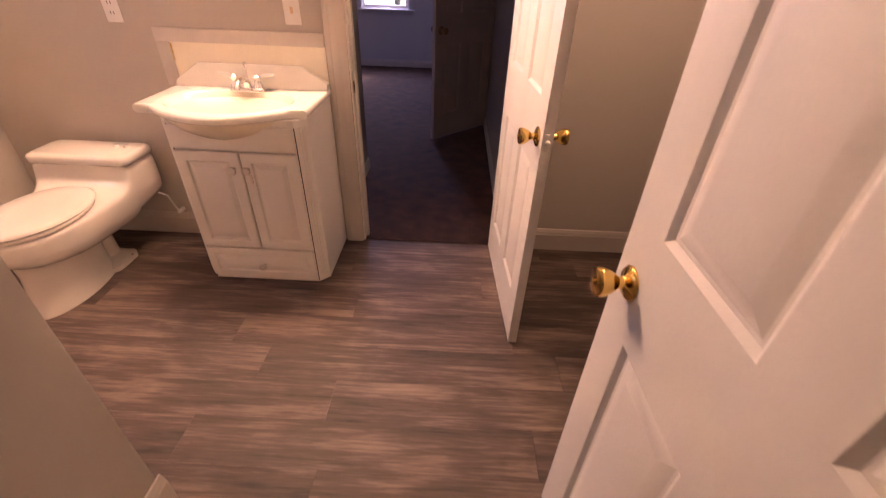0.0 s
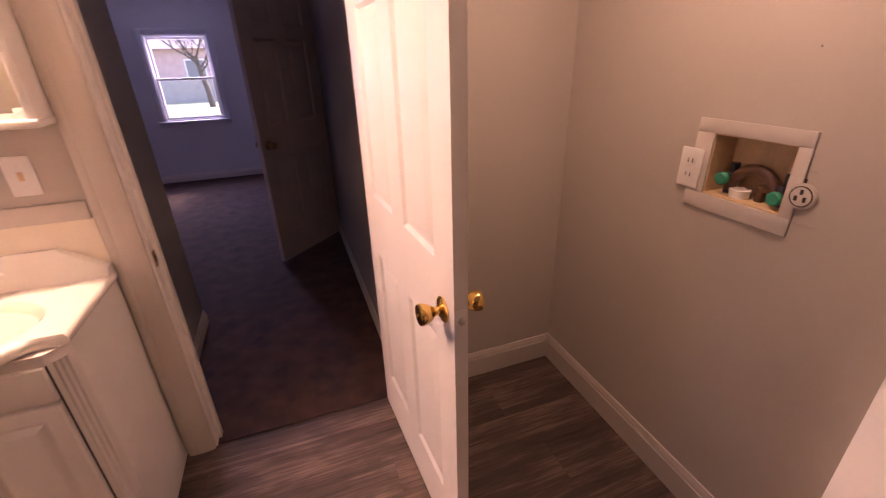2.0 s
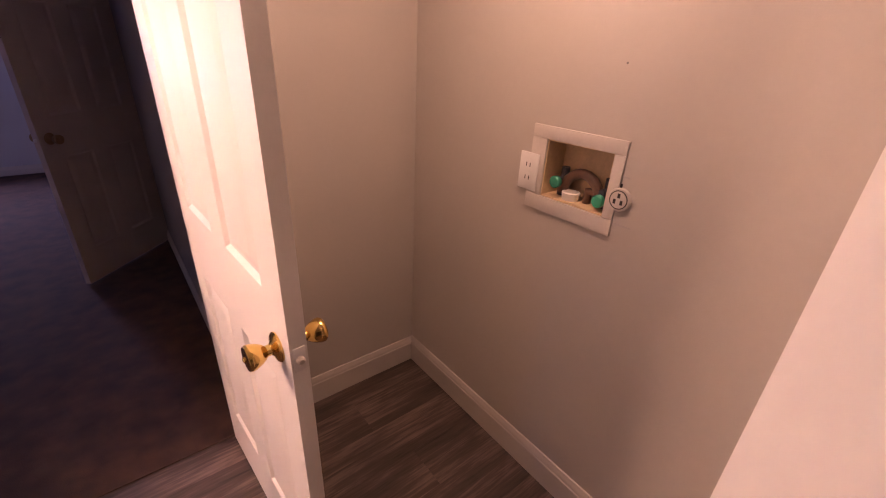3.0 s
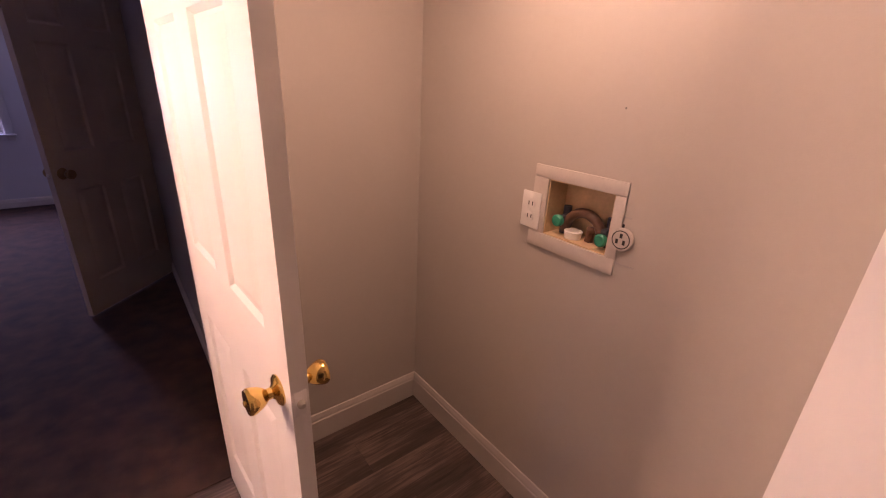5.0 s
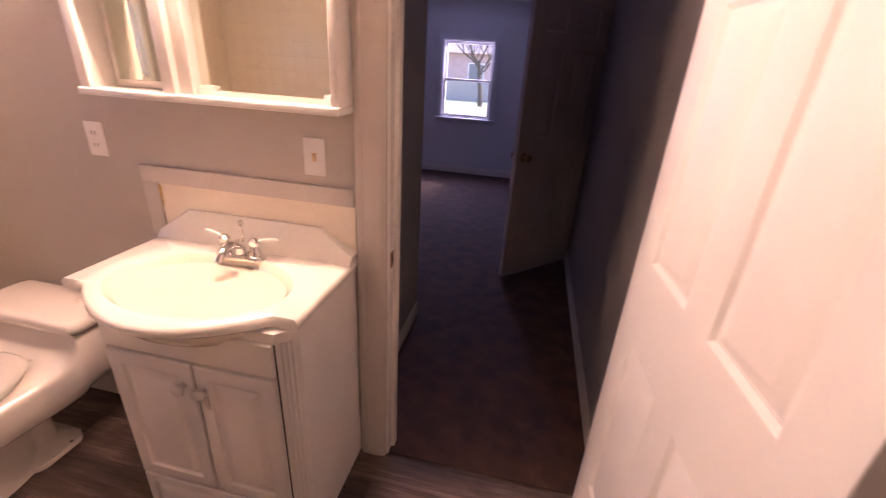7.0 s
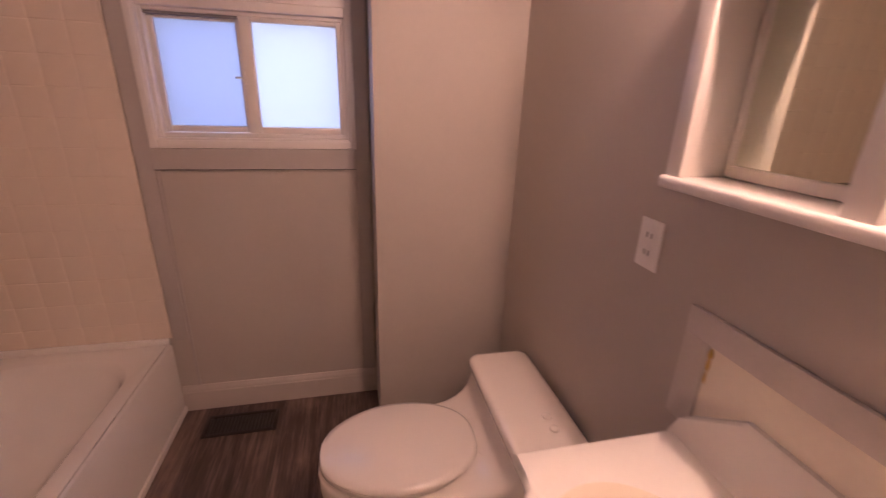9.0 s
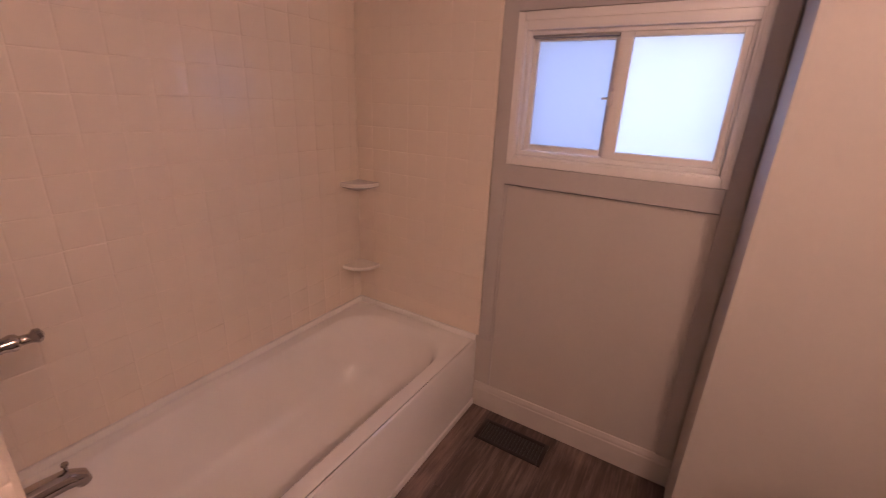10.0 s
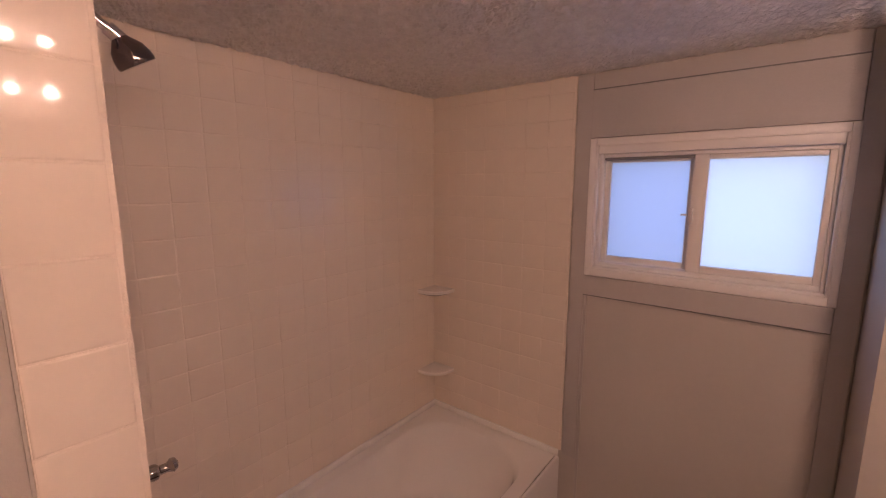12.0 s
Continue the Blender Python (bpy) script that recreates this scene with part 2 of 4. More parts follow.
# ---- structure: bathroom ----
structure("floor", boxed(WX - 0.1, SY - 1.3, -0.12, EX + 0.1, 0.06, -0.004), GAP, "grey-brown wood-look vinyl plank floor", "floor")
structure("carpet_floor", boxed(-3.0, 0.008, -0.12, HX1 + 0.1, FARY + 0.1, 0.004), CARPET, "dark brown plush carpet in hallway and bedroom", "carpet")
bm = boxed(WX - 0.1, 0, 0, -0.012, 0.1, 2.4)
box(bm, 0.79, 0, 0, EX + 0.1, 0.1, 2.4)
box(bm, -0.012, 0, 1.99, 0.79, 0.1, 2.4)
structure("wall_north", bm, WALL, "greige painted wall with a doorway to the hallway")
bm = boxed(EX, SY - 0.1, 0, EX + 0.1, 0, 1.085)
box(bm, EX, SY - 0.1, 1.255, EX + 0.1, 0, 2.4)
box(bm, EX, SY - 0.1, 1.085, EX + 0.1, -0.888, 1.255)
box(bm, EX, -0.672, 1.085, EX + 0.1, 0, 1.255)
box(bm, EX + 0.095, -0.9, 1.05, EX + 0.11, -0.65, 1.3)
structure("wall_east", bm, WALL, "greige painted laundry wall with a recessed valve box")
bm = boxed(WX - 0.1, SY - 0.1, 0, -0.06, SY, 2.4)
box(bm, 0.885, SY - 0.1, 0, EX + 0.1, SY, 2.4)
box(bm, -0.06, SY - 0.1, 1.99, 0.885, SY, 2.4)
structure("wall_south", bm, WALL, "greige painted wall with the entry doorway")
bm = boxed(WX - 0.1, SY, 0, WX, 0, 1.265)
box(bm, WX - 0.1, SY, 1.805, WX, 0, 2.4)
box(bm, WX - 0.1, SY, 1.265, WX, -1.395, 1.805)
box(bm, WX - 0.1, -0.63, 1.265, WX, 0, 1.805)
structure("wall_west", bm, WALL, "greige painted outer wall with a sliding window")
structure("wall_chase", boxed(WX, -0.56, 0, -1.86, 0, CEIL), WALL, "greige boxed-in wall chase beside the toilet")
structure("wall_partition", box(boxed(TUBX, SY, 0, -0.455, TUBY, CEIL), -0.455, SY, 0, -0.305, TUBY - 0.012, CEIL), WALL, "greige partition wall at the end of the tub")
bm = boxed(WX - 0.1, SY - 1.3, CEIL, EX + 0.1, 0.1, CEIL + 0.1)
gx, gy = np.arange(WX + 0.005, -0.2, 0.009), np.arange(SY + 0.005, -0.005, 0.009)
rng = np.random.default_rng(3)
height = rng.random((len(gx), len(gy))) ** 2 * 0.0095
height = (height + np.roll(height, 1, 0) * 0.6 + np.roll(height, 1, 1) * 0.6) / 1.5
grid = [[bm.verts.new((float(x), float(y), CEIL - 0.0005 - float(height[i, k]))) for k, y in enumerate(gy)] for i, x in enumerate(gx)]
for i in range(len(gx) - 1):
    for k in range(len(gy) - 1):
        bm.faces.new((grid[i][k], grid[i][k + 1], grid[i + 1][k + 1], grid[i + 1][k]))
structure("ceiling", bm, POPCORN, "grey-white popcorn textured ceiling")
# closed space behind the entry door
bm = boxed(-0.7, SY - 1.3, 0, -0.6, SY - 0.1, CEIL)
box(bm, 1.5, SY - 1.3, 0, 1.6, SY - 0.1, CEIL)
box(bm, -0.7, SY - 1.4, 0, 1.6, SY - 1.3, CEIL)
structure("wall_entry", bm, SHADED_HALL_WALL, "plain painted hall walls behind the entry door")

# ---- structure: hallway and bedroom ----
structure("wall_hall_left", boxed(HX0 - 0.1, 0.1, 0, HX0, 1.05, 2.4), SHADED_HALL_WALL, "plain painted hallway wall")
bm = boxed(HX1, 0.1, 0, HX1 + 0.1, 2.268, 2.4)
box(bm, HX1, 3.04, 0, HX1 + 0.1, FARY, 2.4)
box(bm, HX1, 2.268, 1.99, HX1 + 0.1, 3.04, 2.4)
structure("wall_hall_right", bm, SHADED_HALL_WALL, "plain painted hallway wall with a closet doorway")
structure("wall_closet_back", boxed(HX1 + 0.6, 2.16, 0, HX1 + 0.7, 3.2, 2.4), SHADED_HALL_WALL, "plain painted back wall of the closet")
structure("wall_closet_side", boxed(HX1 + 0.1, 2.16, 0, HX1 + 0.6, 2.26, 2.4), SHADED_HALL_WALL, "plain painted side wall of the closet")
structure("wall_closet_side", boxed(HX1 + 0.1, 3.1, 0, HX1 + 0.6, 3.2, 2.4), SHADED_HALL_WALL, "plain painted side wall of the closet")
structure("closet_floor", boxed(HX1 + 0.1, 2.3, -0.1, HX1 + 0.6, 3.1, 0.004), CARPET, "dark brown carpet in the closet")
BW = (-0.95, -0.245, 0.795, 1.805)   # bedroom window opening
bm = boxed(-3.0, FARY, 0, BW[0], FARY + 0.1, 2.4)
box(bm, BW[1], FARY, 0, HX1 + 0.1, FARY + 0.1, 2.4)
box(bm, BW[0], FARY, 0, BW[1], FARY + 0.1, BW[2])
box(bm, BW[0], FARY, BW[3], BW[1], FARY + 0.1, 2.4)
structure("wall_bedroom_far", bm, BLUE_WALL, "pale grey bedroom wall with a sash window")
bm = boxed(-3.1, 1.05, 0, -3.0, FARY, 2.4)
box(bm, -3.0, 0.95, 0, HX0 - 0.1, 1.05, 2.4)
structure("wall_bedroom_side", bm, BLUE_WALL, "plain grey bedroom side walls")
structure("ceiling_bedroom", boxed(-3.1, 0.1, BCEIL, HX1 + 0.8, FARY + 0.1, BCEIL + 0.1), FLAT_CEILING, "white painted bedroom ceiling", "ceiling")

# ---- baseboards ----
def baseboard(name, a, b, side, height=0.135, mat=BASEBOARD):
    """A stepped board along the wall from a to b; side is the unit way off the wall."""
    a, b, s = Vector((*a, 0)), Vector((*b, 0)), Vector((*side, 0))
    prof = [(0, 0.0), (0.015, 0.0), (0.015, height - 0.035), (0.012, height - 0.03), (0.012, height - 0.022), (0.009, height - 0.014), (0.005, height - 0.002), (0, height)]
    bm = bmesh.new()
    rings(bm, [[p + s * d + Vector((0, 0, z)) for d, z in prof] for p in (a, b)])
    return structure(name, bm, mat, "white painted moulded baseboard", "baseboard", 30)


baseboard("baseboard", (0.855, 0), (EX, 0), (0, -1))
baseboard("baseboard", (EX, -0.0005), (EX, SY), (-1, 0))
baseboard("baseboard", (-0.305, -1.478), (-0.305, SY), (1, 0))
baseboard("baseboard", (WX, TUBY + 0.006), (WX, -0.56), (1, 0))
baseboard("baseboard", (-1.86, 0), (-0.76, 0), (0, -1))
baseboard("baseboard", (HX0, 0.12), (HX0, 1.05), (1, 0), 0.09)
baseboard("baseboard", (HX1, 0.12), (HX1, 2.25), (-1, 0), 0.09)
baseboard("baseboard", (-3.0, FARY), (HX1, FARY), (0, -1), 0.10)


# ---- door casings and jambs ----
def casing(name, x0, x1, z0, z1, y, out, label, mat=SHADED_CASING):
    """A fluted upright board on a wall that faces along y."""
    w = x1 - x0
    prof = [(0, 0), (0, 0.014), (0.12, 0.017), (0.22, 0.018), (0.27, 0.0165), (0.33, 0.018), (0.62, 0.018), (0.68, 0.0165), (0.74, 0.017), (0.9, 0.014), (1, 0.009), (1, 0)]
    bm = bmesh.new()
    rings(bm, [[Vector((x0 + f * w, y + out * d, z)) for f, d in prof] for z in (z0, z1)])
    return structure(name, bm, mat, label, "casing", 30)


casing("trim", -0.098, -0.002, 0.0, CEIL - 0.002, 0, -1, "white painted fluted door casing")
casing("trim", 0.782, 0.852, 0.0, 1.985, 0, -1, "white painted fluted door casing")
structure("trim", boxed(-0.002, -0.016, 1.985, 0.782, 0, 2.05, bevel=0.003), TRIM, "white painted head casing", "casing")
bm = boxed(-0.012, 0.001, 0, 0.006, 0.1, 1.99, bevel=0.002)
box(bm, 0.006, 0.04, 0, 0.018, 0.075, 1.97, bevel=0.002)
structure("trim", bm, TRIM, "white painted door jamb with stop", "jamb")
structure("trim", boxed(0.772, 0.001, 0, 0.79, 0.1, 1.99, bevel=0.002), TRIM, "white painted door jamb", "jamb")
structure("trim", boxed(0.006, 0.001, 1.972, 0.772, 0.1, 1.99), TRIM, "white painted head jamb", "jamb")
structure("trim", boxed(-0.06, SY - 0.1, 0, -0.042, SY, 1.99), TRIM, "white painted door jamb", "jamb")
structure("trim", boxed(0.867, SY - 0.1, 0, 0.885, SY, 1.99), TRIM, "white painted door jamb", "jamb")

strike = thing("strike_plate", pose(0.0075, 0.03, 0.87), "small tarnished strike plate on the door jamb", "strike plate")
part("plate", boxed(-0.0012, -0.022, -0.028, 0.0012, 0.008, 0.028, bevel=0.001), AGED, strike)
part("bolt_hole", boxed(0.0012, -0.012, -0.012, 0.0018, 0.002, 0.012), SLOT, strike)


# ---- six-panel doors ----
def leaf_mesh(w, h, th, panels):
    """A moulded door leaf: x along its width, y from 0 (front) to th, z up; raised fields in sunk panels on both faces."""
    xs = sorted({0.0, w, *[v for p in panels for v in (p[0], p[2])]})
    zs = sorted({0.0, h, *[v for p in panels for v in (p[1], p[3])]})
    bm = bmesh.new()
    for y, s in ((0.0, 1), (th, -1)):
        for i in range(len(xs) - 1):
            for k in range(len(zs) - 1):
                x0, x1, z0, z1 = xs[i], xs[i + 1], zs[k], zs[k + 1]
                loops = [(0, 0)]
                if any(abs(p[0] - x0) < 1e-6 and abs(p[2] - x1) < 1e-6 and abs(p[1] - z0) < 1e-6 and abs(p[3] - z1) < 1e-6 for p in panels):
                    loops += [(0.004, 0.001), (0.015, 0.010), (0.022, 0.0105), (0.050, 0.002), (0.053, 0.0015)]
                rows = [[bm.verts.new((a, y + s * d, b)) for a, b in ((x0 + o, z0 + o), (x1 - o, z0 + o), (x1 - o, z1 - o), (x0 + o, z1 - o))] for o, d in loops]
                for r0, r1 in zip(rows, rows[1:]):
                    for q in range(4):
                        bm.faces.new((r0[q], r0[(q + 1) % 4], r1[(q + 1) % 4], r1[q]))
                bm.faces.new(rows[-1])
    for a, b in (((0, 0), (w, 0)), ((w, 0), (w, h)), ((w, h), (0, h)), ((0, h), (0, 0))):
        bm.faces.new([bm.verts.new((p[0], y, p[1])) for p, y in ((a, 0), (b, 0), (b, th), (a, th))])
    bmesh.ops.remove_doubles(bm, verts=bm.verts, dist=0.0002)
    return bm


KNOB = [(0.0, 0), (0.032, 0), (0.033, 0.003), (0.028, 0.008), (0.016, 0.011), (0.0115, 0.016), (0.0115, 0.024), (0.017, 0.030), (0.022, 0.038), (0.0265, 0.050), (0.0275, 0.058), (0.025, 0.063), (0.015, 0.0645), (0.0, 0.065)]


def panel_door(name, m, w, h, label, mat, metal, flip=False, knob_z=0.905):
    th = 0.035
    d = thing(name, m, label, "door")
    st = 0.105
    c0, c1 = (w - 0.10) / 2, (w + 0.10) / 2
    panels = [(a, z0, b, z1) for a, b in ((st, c0), (c1, w - st)) for z0, z1 in ((0.21, 0.80), (1.02, 1.60), (1.68, 1.88))]
    part("leaf", leaf_mesh(w, h, th, panels), mat, d, smooth=20)
    for y, turn in ((0, 90), (th, -90)):
        k = part("knob", lathe(KNOB[1:], seg=28), metal, d, "round polished brass knob")
        k.matrix_basis = pose(w - 0.062, y, knob_z, turn)
        ro = part("keyhole_button", lathe([(0.006, 0), (0.006, 0.003), (0.003, 0.004)], seg=12), metal, k)
        ro.matrix_basis = pose(0, 0, 0.0645)
    part("latch_plate", boxed(w - 0.0005, th / 2 - 0.0125, knob_z - 0.028, w + 0.0015, th / 2 + 0.0125, knob_z + 0.028, bevel=0.0006), mat, d)
    part("latch_bolt", lathe([(0.0085, 0), (0.0085, 0.007), (0.005, 0.011)], pose(w + 0.001, th / 2, knob_z, 0, 90), seg=14), NICKEL, d)
    for z in (0.18, 0.98, 1.78):
        part("hinge", lathe([(0.006, -0.045), (0.006, 0.045)], pose(-0.004, th + 0.003, z), seg=10), metal, d)
    return d


def heading(ax, ay, bx, by):
    return math.degrees(math.atan2(by - ay, bx - ax))


panel_door("open_hall_door", pose(0.735, -0.012, 0.012, 0, 0, heading(0.735, -0.012, 0.783, -0.780)), 0.77, 1.965,
           "white six-panel door standing open, with brass knobs", DOOR, BRASS)
panel_door("open_entry_door", pose(0.874, -2.22, 0.012, 0, 0, heading(0.874, -2.22, 0.864, -1.418)), 0.80, 1.965,
           "white six-panel entry door standing open, with brass knobs", DOOR, BRASS)
# closet door: its tan colour carries the hallway's shade
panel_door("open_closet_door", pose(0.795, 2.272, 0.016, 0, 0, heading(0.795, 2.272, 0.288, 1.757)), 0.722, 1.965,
           "white panelled closet door standing ajar, hallway shade painted in as tan", SHADED_DOOR, AGED)

# ---- vanity ----
van = thing("vanity_cabinet", pose(-0.42, 0, 0), "white vanity cabinet with two doors and a drawer", "cabinet")
VH = 0.83
bm = bmesh.new()
outline = [(-0.31, -0.002), (-0.31, -0.365), (-0.265, -0.41), (0.265, -0.41), (0.31, -0.365), (0.31, -0.002)]
rings(bm, [[Vector((x, y, z)) for x, y in outline] for z in (0.0, VH)])
part("body", bm, CABINET, van, smooth=20)
for sx in (-1, 1):
    bm = bmesh.new()
    for off in (-0.013, 0.0, 0.013):
        c = Vector((sx * 0.2875, -0.3875, 0)) + Vector((sx * off, off, 0)) * 0.7071
        lathe([(0.0045, 0.03), (0.0045, VH - 0.03)], Matrix.Translation(c), seg=8, bm=bm)
    part("corner_post", bm, CABINET, van)


def cab_front(name, x0, z0, x1, z1, rail, parent):
    """A door or drawer front with a sunk moulding round a raised field."""
    th, y = 0.018, -0.41
    bm = bmesh.new()
    loops = [(0.0, -0.001), (0.0, th - 0.004), (0.004, th), (rail, th), (rail + 0.006, th - 0.007), (rail + 0.012, th - 0.008), (rail + 0.030, th - 0.001), (rail + 0.033, th)]
    rows = [[bm.verts.new((a, y - d, b)) for a, b in ((x0 + o, z0 + o), (x1 - o, z0 + o), (x1 - o, z1 - o), (x0 + o, z1 - o))] for o, d in loops]
    for r0, r1 in zip(rows, rows[1:]):
        for q in range(4):
            bm.faces.new((r0[q], r0[(q + 1) % 4], r1[(q + 1) % 4], r1[q]))
    bm.faces.new(rows[-1])
    return part(name, bm, CABINET, parent, smooth=20)


CKNOB = [(0.010, 0), (0.007, 0.003), (0.007, 0.013), (0.014, 0.017), (0.0185, 0.024), (0.017, 0.031), (0.009, 0.035), (0.0, 0.0355)]
dl = cab_front("cabinet_door", -0.262, 0.203, 0.012, 0.69, 0.042, van)
dr = cab_front("cabinet_door", 0.018, 0.203, 0.262, 0.69, 0.042, van)
dw = cab_front("drawer", -0.262, 0.03, 0.262, 0.195, 0.03, van)
for owner, x, z in ((dl, -0.018, 0.618), (dr, 0.044, 0.618), (dw, 0.008, 0.105)):
    part("knob", lathe(CKNOB, pose(x, -0.427, z, 90), seg=20), NICKEL, owner, "small round nickel knob")
part("safety_latch", boxed(0.040, -0.432, 0.548, 0.054, -0.427, 0.592, bevel=0.002), NICKEL, van)
part("false_front", boxed(-0.262, -0.424, 0.70, 0.262, -0.408, 0.80, bevel=0.003), CABINET, van)
for x in (-0.265, 0.265):
    part("shadow_gap", boxed(x - 0.0015, -0.4125, 0.01, x + 0.0015, -0.409, 0.80), GAP, van)

# the moulded top with its bowl
top = thing("sink", pose(-0.46, 0, VH), "glossy bone-white moulded sink top on the vanity", "sink")
TW, TZ = 0.36, 0.036


def top_edge(i, n):
    """The outline of the top, from its back corner round the bowed front."""
    f = i / (n - 1)
    x = -TW + 2 * TW * f
    u = abs(x) / TW
    y = -0.385 - (0.135 * math.cos(min(1, u / 0.80) * math.pi / 2) ** 0.85 if u < 0.80 else 0.0)
    return x, y


cx, cy = 0.0, -0.275
front = [top_edge(i, 160) for i in range(160)] + [(TW, -0.003), (-TW, -0.003)]


def edge_at(a):
    """Where the ray at angle a from the bowl's middle meets the top's outline."""
    d = Vector((math.cos(a), math.sin(a)))
    for p, q in zip(front, front[1:] + front[:1]):
        u, v = Vector(p) - Vector((cx, cy)), Vector(q) - Vector((cx, cy))
        c0, c1 = d.x * u.y - d.y * u.x, d.x * v.y - d.y * v.x
        if c0 * c1 <= 0 and c0 != c1:
            h = u + (v - u) * (c0 / (c0 - c1))
            if h.dot(d) > 0:
                return cx + h.x, cy + h.y
    return cx + d.x * 0.2, cy + d.y * 0.2


corners = [math.atan2(p[1] - cy, p[0] - cx) for p in ((TW, -0.003), (-TW, -0.003), (TW, -0.385), (-TW, -0.385))]
loop = [edge_at(a) for a in sorted(set([-math.pi + 2 * math.pi * (k + 0.37) / 120 for k in range(120)] + corners))]


def inset(p, d):
    x, y = p
    v = Vector((x - cx, y - cy))
    return cx + v.x * (1 - d / max(v.length, 0.01)), cy + v.y * (1 - d / max(v.length, 0.01))


def bowl(p, rx, ry, oy=0.0):
    a = math.atan2((p[1] - cy) / ry, (p[0] - cx) / rx)
    return cx + rx * math.cos(a), cy + oy + ry * math.sin(a)


bm = bmesh.new()
loops = [[Vector((*inset(p, 0.010), 0)) for p in loop], [Vector((*p, 0.010)) for p in loop], [Vector((*p, TZ - 0.010)) for p in loop], [Vector((*inset(p, 0.010), TZ)) for p in loop],
         [Vector((*bowl(p, 0.272, 0.180, -0.01), TZ)) for p in loop]]
rings(bm, loops, True, False)
rim = part("rim", bm, TOP, top, smooth=50)
bm = bmesh.new()
bz = [(0.272, 0.180, 0.0), (0.265, 0.174, -0.005), (0.252, 0.164, -0.020), (0.225, 0.145, -0.055), (0.17, 0.11, -0.095), (0.09, 0.06, -0.118), (0.024, 0.022, -0.124)]
rings(bm, [[Vector((*bowl(p, a, b, -0.01), TZ + z)) for p in loop] for a, b, z in bz], False, True)
part("bowl", bm, BASIN, top, "cream oval sink bowl", smooth=60)
bm = bmesh.new()
uz = [(0.285, 0.195, 0.004), (0.280, 0.19, -0.02), (0.24, 0.165, -0.06), (0.17, 0.12, -0.10), (0.05, 0.04, -0.125)]
rings(bm, [[Vector((*bowl(p, a, b, -0.02), TZ - 0.03 + z)) for p in loop] for a, b, z in uz], True, True)
part("bowl_underside", bm, BASIN, top, "cream underside of the bowl bulging below the rim", smooth=60)
part("drain", lathe([(0.02, 0), (0.022, 0.002), (0.016, 0.003), (0.014, 0.001), (0.0, 0.001)], pose(0, cy - 0.01, TZ - 0.1235)), CHROME, top)
# low back ledge with sloping ends
bm = bmesh.new()
rings(bm, [[Vector(p) for p in ((-TW + 0.004, y0, TZ - 0.004), (TW - 0.004, y0, TZ - 0.004), (TW - 0.004, y1, TZ + 0.022), (TW - 0.122, y2, TZ + 0.096 - k), (-TW + 0.105, y2, TZ + 0.096 - k), (-TW + 0.004, y1, TZ + 0.022))] for y0, y1, y2, k in ((-0.0025, -0.0025, -0.0025, 0), (-0.050, -0.034, -0.014, 0), (-0.066, -0.045, -0.021, 0.006))])
part("back_ledge", bm, TOP, top, smooth=25)

# faucet
fau = thing("faucet", pose(-0.452, -0.112, VH + TZ), "chrome two-handle faucet with white levers on the sink", "faucet")
bm = bmesh.new()
rings(bm, [rrect(0, 0, 0.082 - d, 0.028 - d, 0.0275 - d, z) for d, z in ((0, 0), (0, 0.008), (0.004, 0.014), (0.009, 0.016))])
part("base_plate", bm, CHROME, fau)
for sx in (-1, 1):
    h = part("handle", lathe([(0.022, 0), (0.021, 0.012), (0.015, 0.022), (0.013, 0.034), (0.018, 0.042), (0.018, 0.05), (0.010, 0.058), (0.004, 0.062)], pose(sx * 0.052, 0, 0.012), seg=20), CHROME, fau)
    part("lever", tube([(sx * 0.062, 0.002, 0.062), (sx * 0.085, 0.006, 0.068), (sx * 0.115, 0.010, 0.072), (sx * 0.128, 0.012, 0.073)], [0.004, 0.006, 0.0065, 0.003]), PLASTIC, h, "white porcelain lever")
part("spout", tube([(0, 0.002, 0.01), (0, 0.0, 0.035), (0, -0.012, 0.052), (0, -0.04, 0.058), (0, -0.075, 0.052), (0, -0.098, 0.036), (0, -0.102, 0.026)], [0.022, 0.018, 0.016, 0.014, 0.0125, 0.012, 0.0125]), CHROME, fau)
part("lift_rod", lathe([(0.0035, 0), (0.0035, 0.056), (0.008, 0.061), (0.009, 0.067), (0.006, 0.074), (0.001, 0.076)], pose(0, 0.016, 0.045), seg=14), CHROME, fau)

# boards and old paint where the previous splashback was
sp = thing("splashback_frame", pose(-0.5, 0, 0.85), "greige trim board frame around a cream painted patch", "splashback")
part("patch", boxed(-0.325, -0.0035, 0.0, 0.395, -0.0005, 0.195), PATCH, sp, "cream old paint left behind a removed splashback")
part("top_board", boxed(-0.385, -0.011, 0.193, 0.392, -0.0008, 0.25, bevel=0.002), BOX_FRAME, sp)
part("side_board", boxed(-0.385, -0.010, 0.0, -0.325, -0.0008, 0.193, bevel=0.002), BOX_FRAME, sp)
bm = bmesh.new()
for z, r, h in ((0.176, 0.006, 0.011), (0.155, 0.0045, 0.016), (0.125, 0.003, 0.014)):
    lathe([(r * 0.4, -h), (r, -h * 0.4), (r * 0.8, h * 0.3), (r * 0.3, h)], pose(-0.322, -0.0035, z), seg=8, bm=bm)
part("glue_line", bm, YELLOW_GLUE, sp, "yellow glue residue")

